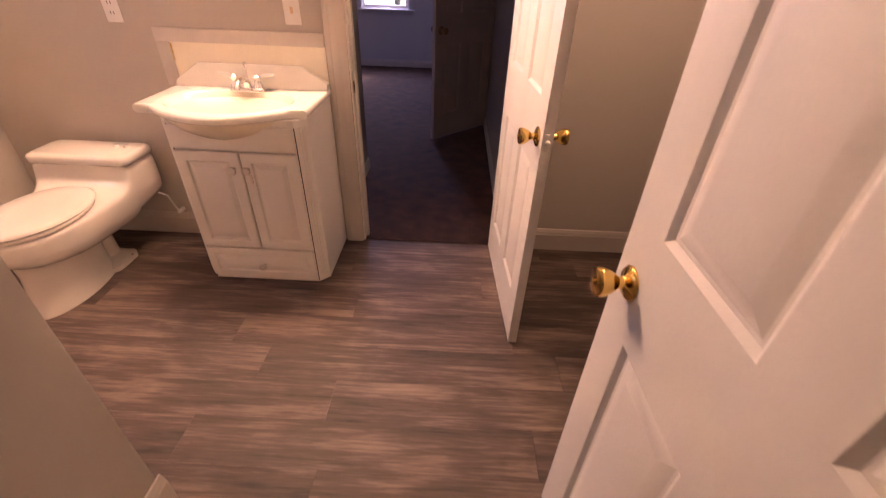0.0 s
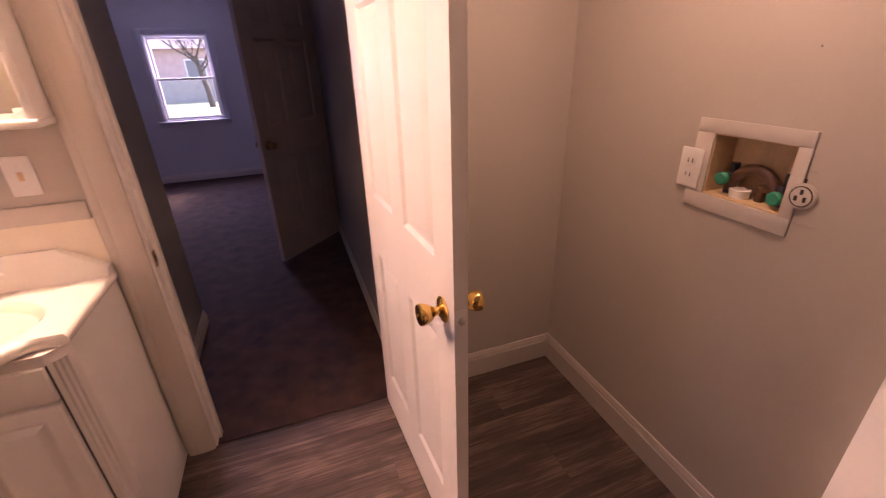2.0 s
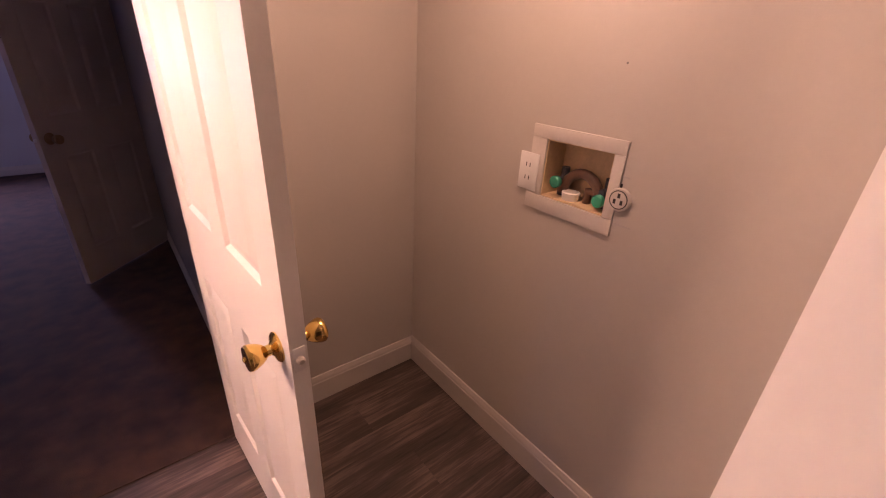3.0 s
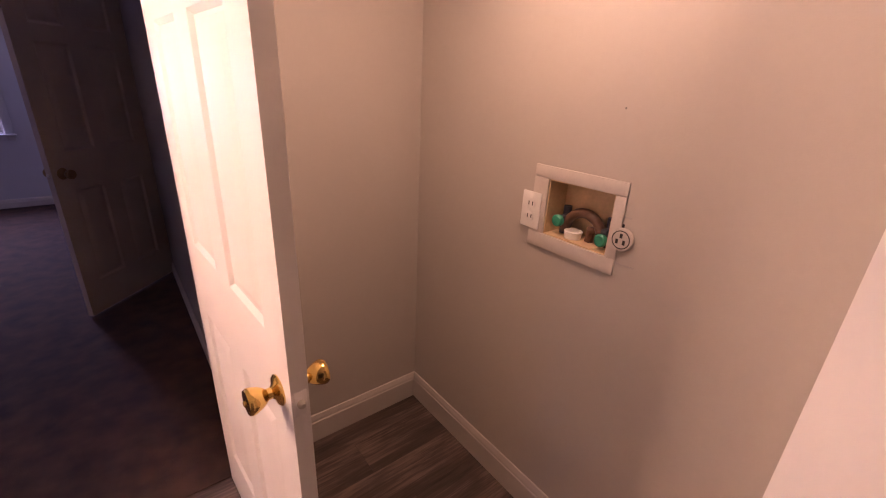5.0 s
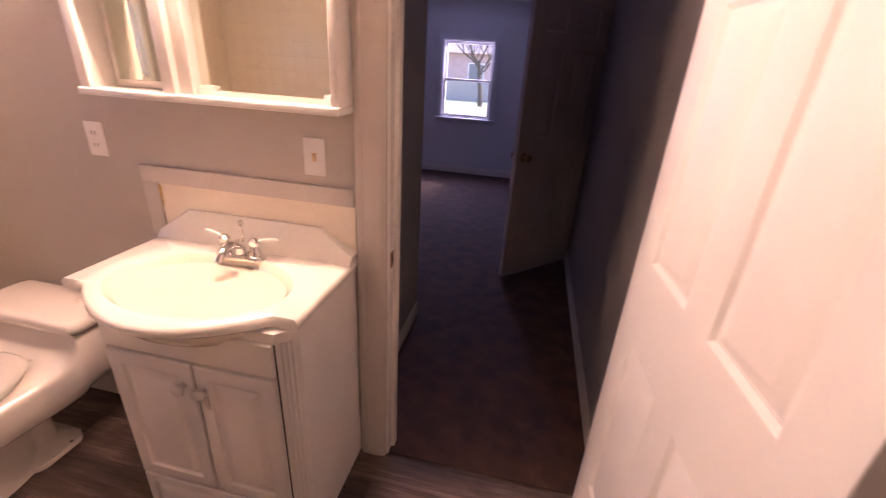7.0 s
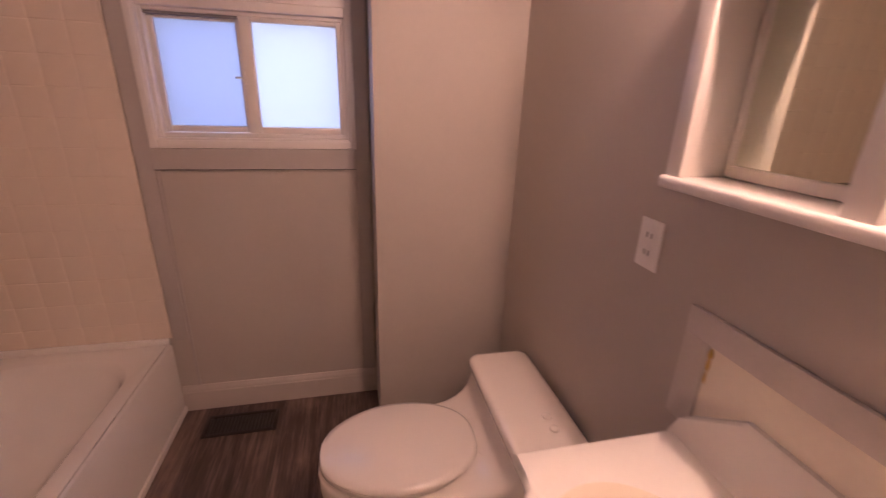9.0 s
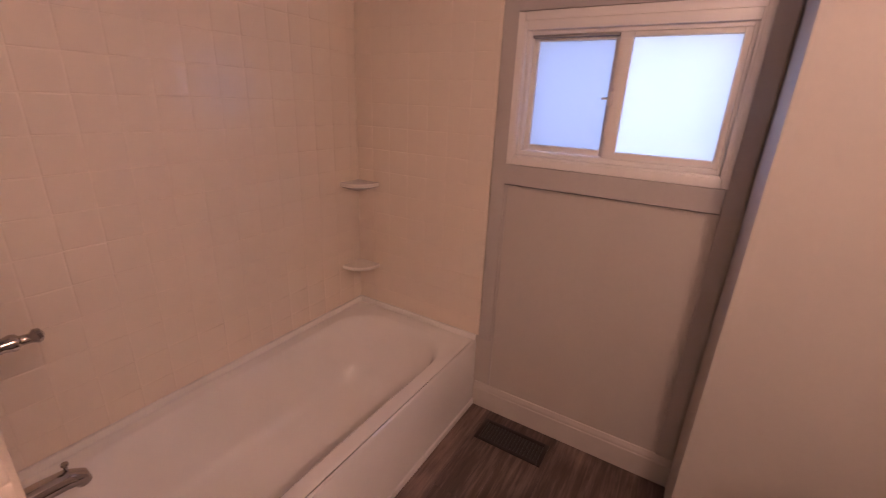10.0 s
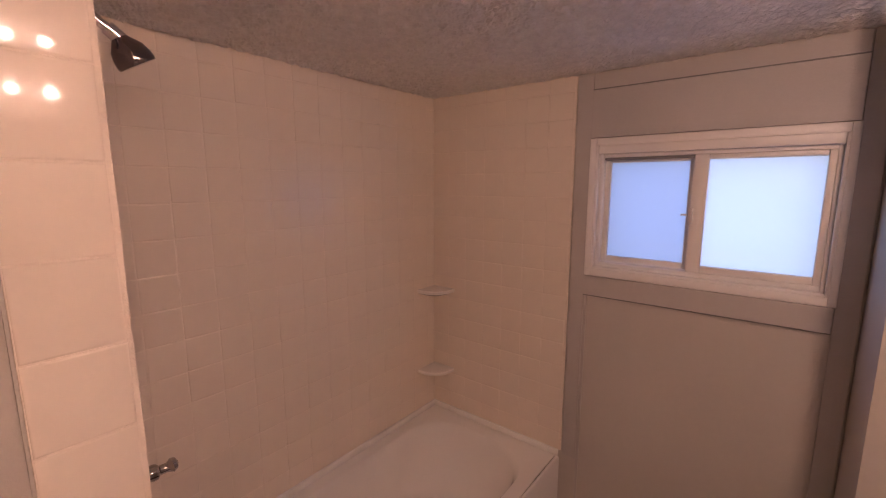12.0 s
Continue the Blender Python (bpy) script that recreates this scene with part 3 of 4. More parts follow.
# ---- mirror cabinet and its light bar ----
mc = thing("mirror_cabinet", pose(-0.510, 0, 1.326), "white medicine cabinet with sliding mirror and open niche", "medicine cabinet")
L, Rr, DEP, HT = -0.41, 0.41, 0.104, 0.50
M0, M1 = -0.125, -0.085    # divider
part("back", boxed(M1, -0.006, 0.01, Rr - 0.01, -0.001, HT - 0.01), TRIM, mc)
part("side_panel", boxed(L, -DEP, 0.022, L + 0.034, -0.001, HT - 0.02, bevel=0.002), TRIM, mc)
part("side_panel", boxed(Rr - 0.022, -DEP, 0.022, Rr, -0.001, HT - 0.02, bevel=0.002), TRIM, mc)
part("divider", boxed(M0, -DEP, 0.022, M1, -0.006, HT - 0.02, bevel=0.002), TRIM, mc)
part("bottom_rail", boxed(L - 0.004, -DEP - 0.01, 0, Rr + 0.004, -0.001, 0.022, bevel=0.006, seg=3), TRIM, mc)
part("top_rail", boxed(L - 0.004, -DEP - 0.01, HT - 0.02, Rr + 0.004, -0.001, HT, bevel=0.006, seg=3), TRIM, mc)
part("niche_shelf", boxed(L + 0.022, -DEP + 0.002, 0.315, M0, -0.006, 0.337, bevel=0.003), TRIM, mc)
part("niche_mirror", boxed(L + 0.048, -0.010, 0.044, M0 - 0.003, -0.006, 0.312), MIRROR, mc, "small mirror at the back of the niche")
bm = boxed(L + 0.0345, -0.016, 0.024, L + 0.048, -0.001, 0.314, bevel=0.002)
box(bm, L + 0.048, -0.020, 0.024, M0 - 0.001, -0.001, 0.044, bevel=0.002)
part("niche_frame", bm, TRIM, mc)
part("niche_back", boxed(L + 0.048, -0.0055, 0.044, M0 - 0.001, -0.001, HT - 0.022), TRIM, mc)
part("mirror", boxed(M1 + 0.045, -0.050, 0.032, Rr - 0.024, -0.045, HT - 0.022), MIRROR, mc, "sliding mirror panel")
bm = boxed(M1, -0.085, 0.022, M1 + 0.045, -0.03, HT - 0.02, bevel=0.003)
part("mirror_stop", bm, TRIM, mc)
bm = boxed(M1 + 0.03, -0.072, 0.022, Rr - 0.022, -0.068, 0.034)
box(bm, M1 + 0.03, -0.056, 0.022, Rr - 0.022, -0.052, 0.036)
part("track", bm, TRIM, mc)
part("finger_pull", boxed(M1 + 0.03, -0.064, 0.024, M1 + 0.10, -0.052, 0.048, bevel=0.003), TRIM, mc)
part("finger_pull", boxed(Rr - 0.062, -0.064, 0.024, Rr - 0.022, -0.052, 0.048, bevel=0.003), TRIM, mc)

lb = thing("vanity_light_bar", pose(-0.49, -0.001, 1.985), "bath light bar with four lit globe bulbs", "light")
part("back_plate", boxed(-0.37, -0.03, -0.05, 0.37, 0, 0.05, bevel=0.008), CHROME, lb)
for k in range(4):
    x = -0.285 + 0.19 * k
    s = part("socket", lathe([(0.026, 0), (0.024, 0.012), (0.020, 0.02), (0.020, 0.078), (0.017, 0.086)], pose(x, -0.03, 0, 90), seg=18), CHROME, lb)
    part("bulb", lathe([(0.011, 0.004)] + [(0.0225 * math.sin(a), 0.030 - 0.0225 * math.cos(a)) for a in [0.35 + i * 0.2785 for i in range(10)]] + [(0.0, 0.0526)], pose(x, -0.113, 0, 90), seg=20), GLOW, s, "lit warm globe bulb")


cl = thing("ceiling_light", pose(1.20, -0.76, CEIL), "round frosted dome ceiling light over the laundry side", "light")
part("rim", lathe([(0.15, 0.0), (0.15, -0.02), (0.14, -0.026)], seg=32), CHROME, cl)
part("dome", lathe([(0.14, -0.02), (0.132, -0.05), (0.10, -0.075), (0.05, -0.09), (0.0, -0.093)], seg=32), DOME, cl, "lit frosted glass dome")


# ---- wall plates ----
def plate(name, m, label, kind):
    o = thing(name, m, label, kind)
    part("plate", boxed(-0.036, -0.006, -0.057, 0.036, -0.0005, 0.057, bevel=0.003), PLASTIC, o)
    if kind == "switch":
        part("toggle_frame", boxed(-0.0065, -0.0075, -0.013, 0.0065, -0.0055, 0.013, bevel=0.0006), YELLOWED, o)
        part("toggle", boxed(-0.004, -0.015, -0.002, 0.004, -0.006, 0.009, bevel=0.0015), YELLOWED, o, "small yellowed toggle")
    else:
        for z in (-0.02, 0.02):
            f = part("socket_face", lathe([(0.0165, 0), (0.0165, 0.0018), (0.0155, 0.0022)], pose(0, -0.0055, z, 90), seg=20), PLASTIC, o)
            part("slots", box(boxed(-0.0085, -0.0081, z - 0.005, -0.0055, -0.0076, z + 0.007), 0.0055, -0.0081, z - 0.005, 0.0085, -0.0076, z + 0.007), SLOT, f)
    for z in ((-0.03, 0.03) if kind == "switch" else (0,)):
        part("screw", lathe([(0.0032, 0), (0.0028, 0.0012), (0.0, 0.0016)], pose(0, -0.0058, z, 90), seg=10), PLASTIC, o)
    return o


plate("light_switch", pose(-0.233, 0, 1.188), "white toggle light switch plate above the vanity", "switch")
plate("wall_outlet", pose(-1.040, 0, 1.170), "white double outlet plate above the toilet", "outlet")
plate("wall_outlet", pose(EX - 0.0068, -0.622, 1.15, 0, 0, -90), "white double outlet beside the washer box", "outlet")

# ---- washer valve box in the east wall ----
wb = thing("washer_valve_box", pose(EX, -0.78, 1.04), "recessed washing machine valve box with white frame", "valve box")
part("frame_bottom", boxed(-0.007, -0.138, 0.0, -0.0006, 0.160, 0.045, bevel=0.0008), BOX_FRAME, wb)
part("frame_top", boxed(-0.007, -0.138, 0.2155, -0.0006, 0.160, 0.252, bevel=0.0008), BOX_FRAME, wb)
part("frame_side", boxed(-0.0066, 0.1078, 0.0455, -0.0006, 0.160, 0.215, bevel=0.001), BOX_FRAME, wb)
part("frame_side", boxed(-0.0066, -0.138, 0.0455, -0.0006, -0.1078, 0.215, bevel=0.001), BOX_FRAME, wb)
bm = boxed(0.085, -0.107, 0.046, 0.09, 0.107, 0.214)
box(bm, 0.0, -0.1075, 0.046, 0.085, -0.104, 0.214)
box(bm, 0.0, 0.104, 0.046, 0.085, 0.1075, 0.214)
box(bm, 0.0, -0.104, 0.0455, 0.085, 0.104, 0.049)
box(bm, 0.0, -0.104, 0.211, 0.085, 0.104, 0.2145)
part("liner", bm, YELLOWED, wb, "yellowed plastic liner")
for y in (0.07, -0.078):
    v = part("valve", lathe([(0.016, 0), (0.016, 0.05), (0.012, 0.058), (0.012, 0.085)], pose(0.055, y, 0.05), seg=16), BLACK_PLASTIC, wb)
    box_bm = boxed(0.02, y - 0.010, 0.085, 0.06, y + 0.010, 0.108, bevel=0.004)
    part("valve_arm", box_bm, BLACK_PLASTIC, v)
    part("valve_handle", lathe([(0.009, 0), (0.018, 0.003), (0.0185, 0.014), (0.015, 0.018), (0.0, 0.019)], pose(0.022, y, 0.095 if y > 0 else 0.078, 0, -90), seg=12), GREEN, v, "round green valve handle")
pts = [(0.045, 0.062 * math.cos(a), 0.062 + 0.068 * math.sin(a)) for a in [math.pi * k / 14 for k in range(15)]]
part("hose", tube(pts, 0.015), HOSE, wb, "brown supply hose bent in an arc")
part("drain_cup", lathe([(0.024, 0), (0.027, 0.022), (0.022, 0.024), (0.02, 0.006), (0.0, 0.005)], pose(0.036, 0.026, 0.049), seg=18), PLASTIC, wb)
part("drain_pipe", tube([(0.05, -0.02, 0.05), (0.048, -0.022, 0.085), (0.05, -0.05, 0.09)], 0.013), HOSE, wb)

do = thing("dryer_outlet", pose(EX, -0.926, 1.146), "round white dryer outlet with paint smears beside it", "outlet")
part("face", lathe([(0.031, 0), (0.031, 0.006), (0.029, 0.009), (0.022, 0.0095), (0.0, 0.0095)], pose(-0.0005, 0, 0, 0, -90), seg=28), BOX_FRAME, do)
part("ring", lathe([(0.025, 0), (0.025, 0.0102), (0.0225, 0.0102), (0.0225, 0)], pose(-0.0005, 0, 0, 0, -90), seg=28), SLOT, do, "dark groove round the outlet face")
part("core", lathe([(0.022, 0), (0.022, 0.0108), (0.0, 0.0109)], pose(-0.0005, 0, 0, 0, -90), seg=28), BOX_FRAME, do)
bm = bmesh.new()
for a in (90, 210, 330):
    box(bm, -0.0122, -0.0035 + 0.011 * math.cos(radians(a)), -0.006 + 0.011 * math.sin(radians(a)), -0.011, 0.0035 + 0.011 * math.cos(radians(a)), 0.006 + 0.011 * math.sin(radians(a)))
part("slots", bm, SLOT, do)
part("gap", boxed(-0.002, 0.002, 0.03, -0.0006, 0.034, 0.04), SLOT, do, "dark cut in the wall above the outlet")
part("caulk_smear", boxed(-0.0016, -0.012, 0.056, -0.0006, 0.022, 0.061), GREY_BOARD, do)
part("caulk_smear", boxed(-0.0016, -0.045, -0.07, -0.0006, 0.02, -0.066), GREY_BOARD, do)

nh = thing("nail_hole", pose(EX, -0.865, 1.465), "tiny dark nail hole in the laundry wall", "nail hole")
part("hole", lathe([(0.0028, 0), (0.002, 0.001), (0.0, 0.0011)], pose(-0.0003, 0, 0, 0, -90), seg=10), MATTE_GREY, nh)

# ---- toilet ----
toi = thing("toilet", pose(-1.322, 0, 0), "bone one-piece low toilet with closed lid beside vanity", "toilet")


def egg(hw, y0, y1, z, n=40, sharp=0.9, x=0.0):
    """An egg-shaped loop, its round front at y1 (towards -y)."""
    cyy, hl = (y0 + y1) / 2, (y0 - y1) / 2
    out = []
    for i in range(n):
        a = 2 * math.pi * i / n
        s = math.sin(a)
        w = hw * (1 - 0.16 * max(0, -s) ** 2)
        out.append(Vector((x + w * math.copysign(abs(math.cos(a)) ** sharp, math.cos(a)), cyy + hl * s, z)))
    return out


bm = bmesh.new()
rings(bm, [egg(0.118, -0.33, -0.778, 0.0, sharp=0.65), egg(0.118, -0.33, -0.778, 0.012, sharp=0.65), egg(0.110, -0.335, -0.765, 0.03, sharp=0.7), egg(0.103, -0.34, -0.742, 0.10, sharp=0.75),
           egg(0.106, -0.34, -0.728, 0.19, sharp=0.8), egg(0.125, -0.32, -0.735, 0.25), egg(0.14, -0.30, -0.74, 0.29)])
part("pedestal", bm, PORCELAIN, toi, smooth=60)
bm = bmesh.new()
rings(bm, [rrect(0, -0.33, 0.125 - d, 0.10 - d, 0.05, z) for d, z in ((0, 0), (0, 0.022), (0.02, 0.035), (0.045, 0.06), (0.05, 0.20))])
part("foot", bm, PORCELAIN, toi)
for sx in (-1, 1):
    part("bolt_hole", lathe([(0.009, 0), (0.006, 0.002), (0.0, 0.002)], pose(sx * 0.113, -0.29, 0.026), seg=12), SLOT, toi)
# one body: the tank's sides sweep down and forward into the bowl
def section(y, w, low, high, n=44):
    out = []
    for i in range(n):
        a = 2 * math.pi * i / n
        c, q = math.cos(a), math.sin(a)
        e = 0.22 if q > 0 else 0.5
        taper = 1 - (0.30 * abs(q) ** 1.5 if q < 0 else 0)
        out.append(Vector((w * taper * math.copysign(abs(c) ** e, c), y, (low + high) / 2 + (high - low) / 2 * math.copysign(abs(q) ** e, q))))
    return out


bm = bmesh.new()
rings(bm, [section(*v) for v in ((-0.028, 0.225, 0.262, 0.510), (-0.034, 0.240, 0.250, 0.516), (-0.10, 0.244, 0.236, 0.516), (-0.19, 0.244, 0.222, 0.516), (-0.230, 0.244, 0.216, 0.514), (-0.238, 0.243, 0.215, 0.485),
                                 (-0.248, 0.241, 0.213, 0.452), (-0.266, 0.236, 0.211, 0.427), (-0.295, 0.229, 0.208, 0.408), (-0.335, 0.220, 0.205, 0.397), (-0.40, 0.209, 0.202, 0.392), (-0.50, 0.200, 0.203, 0.391), (-0.58, 0.189, 0.212, 0.391),
                                 (-0.65, 0.168, 0.226, 0.390), (-0.71, 0.136, 0.242, 0.389), (-0.75, 0.102, 0.262, 0.387), (-0.775, 0.066, 0.285, 0.384), (-0.787, 0.030, 0.31, 0.376))])
part("bowl_and_tank", bm, PORCELAIN, toi, smooth=60)
bm = bmesh.new()
rings(bm, [rrect(0, -0.132, 0.25 - d, 0.116 - d, 0.035, z) for d, z in ((0.008, 0.513), (0.0, 0.520), (0.0, 0.545), (0.006, 0.555), (0.02, 0.560))])
part("tank_lid", bm, PORCELAIN, toi, smooth=60)
for dx in (0.0, 0.052):
    part("flush_button", lathe([(0.014, 0), (0.013, 0.008), (0.008, 0.011), (0.0, 0.0115)], pose(0.12 + dx, -0.10, 0.559), seg=18), PORCELAIN, toi)
bm = bmesh.new()
rings(bm, [egg(0.182, -0.305, -0.780, 0.3925, sharp=0.85), egg(0.186, -0.30, -0.785, 0.398, sharp=0.85), egg(0.183, -0.303, -0.782, 0.408, sharp=0.85)])
part("seat", bm, PORCELAIN, toi, smooth=60)
bm = bmesh.new()
rings(bm, [egg(0.180, -0.29, -0.776, 0.410, sharp=0.8), egg(0.186, -0.285, -0.782, 0.415, sharp=0.8), egg(0.183, -0.287, -0.780, 0.424, sharp=0.8), egg(0.165, -0.30, -0.76, 0.430, sharp=0.82), egg(0.09, -0.38, -0.65, 0.433)])
part("seat_lid", bm, PORCELAIN, toi, "closed bone seat lid", smooth=60)
for sx in (-1, 1):
    part("hinge_cap", lathe([(0.016, 0), (0.016, 0.014), (0.010, 0.018), (0.0, 0.019)], pose(sx * 0.075, -0.275, 0.40), seg=16), PORCELAIN, toi)
sv = thing("supply_valve", pose(-1.03, -0.016, 0.17), "small supply valve and line behind the toilet", "valve")
part("body", lathe([(0.012, 0), (0.012, 0.03), (0.008, 0.05)], pose(0, 0, 0, 90), seg=12), PLASTIC, sv)
part("line", tube([(0, -0.04, 0), (-0.005, -0.055, 0.05), (-0.02, -0.06, 0.11), (-0.06, -0.07, 0.13)], 0.005), PLASTIC, sv)

# ---- bathtub ----
X0, X1, Y0, Y1, TH = WX + 0.002, TUBX - 0.002, SY + 0.002, TUBY, 0.375
tubm = ((X0 + X1) / 2, (Y0 + Y1) / 2)
hw, hh = (X1 - X0) / 2, (Y1 - Y0) / 2
tub = thing("bathtub", pose(tubm[0], tubm[1], 0), "white enamel alcove bathtub with plain apron", "bathtub")
bm = bmesh.new()
loops = [rrect(0, 0, hw, hh, 0.004, 0.0), rrect(0, 0, hw, hh, 0.004, TH - 0.014), rrect(0, 0, hw - 0.004, hh - 0.004, 0.006, TH - 0.004), rrect(0, 0, hw - 0.012, hh - 0.012, 0.01, TH)]
rings(bm, loops, True, False)
part("apron", bm, TUB, tub, smooth=40)
bm = bmesh.new()
spec = [(0.012, 0.012, 0.01, 0, 0), (0.085, 0.070, 0.20, 0, -0.001), (0.092, 0.077, 0.21, 0, -0.006), (0.105, 0.088, 0.22, 0.0, -0.03), (0.15, 0.105, 0.22, 0.01, -0.14), (0.21, 0.125, 0.21, 0.02, -0.27), (0.27, 0.16, 0.18, 0.03, -0.315), (0.38, 0.24, 0.11, 0.04, -0.325)]
rings(bm, [rrect(ox, -0.004, hw - a, hh - b, r, TH + z, 9) for a, b, r, ox, z in spec], False, True)
part("basin", bm, TUB, tub, smooth=60)
bm = bmesh.new()
box(bm, -hw + 0.0, -hh + 0.0, TH - 0.002, hw, -hh + 0.018, TH + 0.03, bevel=0.006)
box(bm, -hw + 0.0, -hh + 0.0, TH - 0.002, -hw + 0.018, hh - 0.004, TH + 0.03, bevel=0.006)
part("rim_flange", bm, TUB, tub)
structure("trim", boxed(X0, Y1 + 0.0005, 0, X1, Y1 + 0.012, 0.03, bevel=0.004), TRIM, "white strip along the foot of the tub", "trim")

# bath fittings on the wet wall
sh = thing("shower_head", pose(TUBX - 0.008, -1.82, 1.945), "dark chrome bell shower head on a bent arm", "shower head")
part("flange", lathe([(0.028, 0), (0.026, 0.006), (0.012, 0.010)], pose(0, 0, 0, 0, -90), seg=20), CHROME, sh)
part("arm", tube([(0, 0, 0), (-0.04, 0, 0.0), (-0.076, 0, -0.010), (-0.108, 0, -0.034)], 0.0095), CHROME, sh)
part("collar", tube([(-0.098, 0, -0.026), (-0.119, 0, -0.043)], 0.014), CHROME, sh)
part("head", lathe([(0.014, 0), (0.022, 0.010), (0.030, 0.020), (0.035, 0.036), (0.036, 0.048), (0.034, 0.053), (0.0, 0.054)], look((-0.116, 0, -0.040), (-0.157, 0, -0.108)) @ pose(0, 0, 0, 180), seg=28), DARK_CHROME, sh, "dark metal bell head")
tv = thing("tub_valve_handle", pose(TUBX - 0.008, -1.86, 0.966), "chrome lever valve handle on the tiled wall", "valve")
part("escutcheon", lathe([(0.075, 0), (0.072, 0.006), (0.03, 0.012), (0.026, 0.03)], pose(0, 0, 0, 0, -90), seg=32), BATH_CHROME, tv)
part("stem", lathe([(0.024, 0.03), (0.022, 0.045), (0.014, 0.056), (0.012, 0.07)], pose(0, 0, 0, 0, -90), seg=20), BATH_CHROME, tv)
part("lever", tube([(-0.05, 0, 0.0), (-0.062, 0, 0.002), (-0.068, 0, 0.003), (-0.085, 0.0, 0.004), (-0.098, 0, 0.004), (-0.106, 0, 0.003), (-0.112, 0.0, 0.003), (-0.128, 0, 0.002), (-0.138, 0, 0.003), (-0.146, 0, 0.004), (-0.150, 0, 0.004)], [0.017, 0.021, 0.016, 0.015, 0.019, 0.018, 0.011, 0.011, 0.017, 0.014, 0.005]), BATH_CHROME, tv)
ts = thing("tub_spout", pose(TUBX - 0.008, -1.86, 0.588), "chrome bathtub spout on the tiled wall", "spout")
part("body", tube([(0, 0, 0), (-0.06, 0, 0), (-0.11, 0, -0.004), (-0.135, 0, -0.018), (-0.14, 0, -0.036)], [0.027, 0.026, 0.025, 0.021, 0.017]), BATH_CHROME, ts)
part("diverter", lathe([(0.004, 0), (0.004, 0.014), (0.008, 0.018), (0.007, 0.024)], pose(-0.115, 0, 0.018), seg=12), BATH_CHROME, ts)

# corner shelves
for z in (0.625, 1.07):
    cs = thing("corner_soap_shelf", pose(WX + 0.009, SY + 0.009, z), "cream ceramic corner soap shelf in the tub alcove", "soap shelf", "corner shelves")
    bm = bmesh.new()
    q = [(0, 0)] + [(0.14 * math.cos(a) ** 0.8, 0.14 * math.sin(a) ** 0.8) for a in [math.pi / 2 * k / 12 for k in range(13)]]
    rings(bm, [[Vector((x * s, y * s, zz)) for x, y in q] for s, zz in ((0.35, -0.045), (0.82, -0.022), (0.97, -0.012), (1.0, 0.0), (0.985, 0.007))])
    part("dish", bm, PORCELAIN, cs, smooth=25)

# ---- boards and window on the west wall ----
def board(y0, z0, y1, z1, th=0.016):
    return structure("trim", boxed(WX, y0, z0, WX + th, y1, z1, bevel=0.002), GREY_BOARD, "flat greige painted trim board around the window", "trim board")


board(-1.466, 0.39, -1.405, CEIL - 0.001, 0.010)
board(-1.405, 1.165, -0.627, 1.247)
board(-1.405, 1.808, -0.627, 1.992)
board(-1.405, 1.997, -0.627, CEIL - 0.001, 0.007)
for z in (1.1628, 1.9945):
    structure("trim", boxed(WX, -1.405, z - 0.0016, WX + 0.0150, -0.627, z + 0.0016), MATTE_GREY, "thin dark crack between painted boards", "gap")
board(-0.625, 0.137, -0.566, CEIL - 0.001, 0.010)
structure("trim", boxed(WX, -1.405, 0.137, WX + 0.006, -1.392, 1.170, bevel=0.002), GREY_BOARD, "thin greige corner bead", "trim")

win = thing("window_1", pose(WX, -1.0125, 1.265), "white vinyl sliding window with frosted panes", "window")
win["kind"] = "structure"
WW, WH = 0.3825, 0.54
def frame_bars(x0, x1, y0, z0, y1, z1, wl, wr, wb_, wt, bev=0.003):
    bm = boxed(x0, y0, z0, x1, y0 + wl, z1, bevel=bev)
    box(bm, x0, y1 - wr, z0, x1, y1, z1, bevel=bev)
    box(bm, x0 + 0.001, y0 + wl, z0, x1 - 0.001, y1 - wr, z0 + wb_, bevel=bev)
    box(bm, x0 + 0.001, y0 + wl, z1 - wt, x1 - 0.001, y1 - wr, z1, bevel=bev)
    return bm


part("outer_frame", frame_bars(-0.09, 0.010, -WW, 0.0, WW, WH, 0.022, 0.022, 0.022, 0.06), VINYL, win)
part("outer_lip", frame_bars(0.002, 0.014, -WW - 0.012, -0.017, WW + 0.008, WH + 0.002, 0.026, 0.022, 0.03, 0.03), VINYL, win)
part("inner_frame", frame_bars(-0.088, -0.012, -WW + 0.022, 0.022, WW - 0.022, WH - 0.06, 0.016, 0.012, 0.018, 0.014), VINYL, win)
s1 = part("sliding_sash", frame_bars(-0.062, -0.040, -WW + 0.038, 0.042, -0.010, WH - 0.082, 0.022, 0.034, 0.024, 0.012), VINYL, win)
part("pane", boxed(-0.053, -WW + 0.058, 0.064, -0.050, -0.042, WH - 0.092), FROST_SCREEN, s1, "frosted pane behind an insect screen").visible_shadow = False
s2 = part("fixed_sash", frame_bars(-0.038, -0.014, -0.028, 0.040, WW - 0.034, WH - 0.074, 0.046, 0.02, 0.026, 0.018), VINYL, win)
part("pane", boxed(-0.029, 0.014, 0.064, -0.026, WW - 0.052, WH - 0.090), FROST, s2, "bright frosted pane").visible_shadow = False
# dark bar standing in for the shaded gap above the sliding sash
part("dark_gap_bar", boxed(-0.046, -WW + 0.040, WH - 0.084, -0.018, -0.030, WH - 0.075), MATTE_GREY, win)
bm = boxed(-0.014, -0.034, 0.225, -0.004, -0.018, 0.275, bevel=0.003)
box(bm, -0.016, -0.058, 0.246, -0.006, -0.034, 0.254, bevel=0.003)
part("latch", bm, VINYL, win)

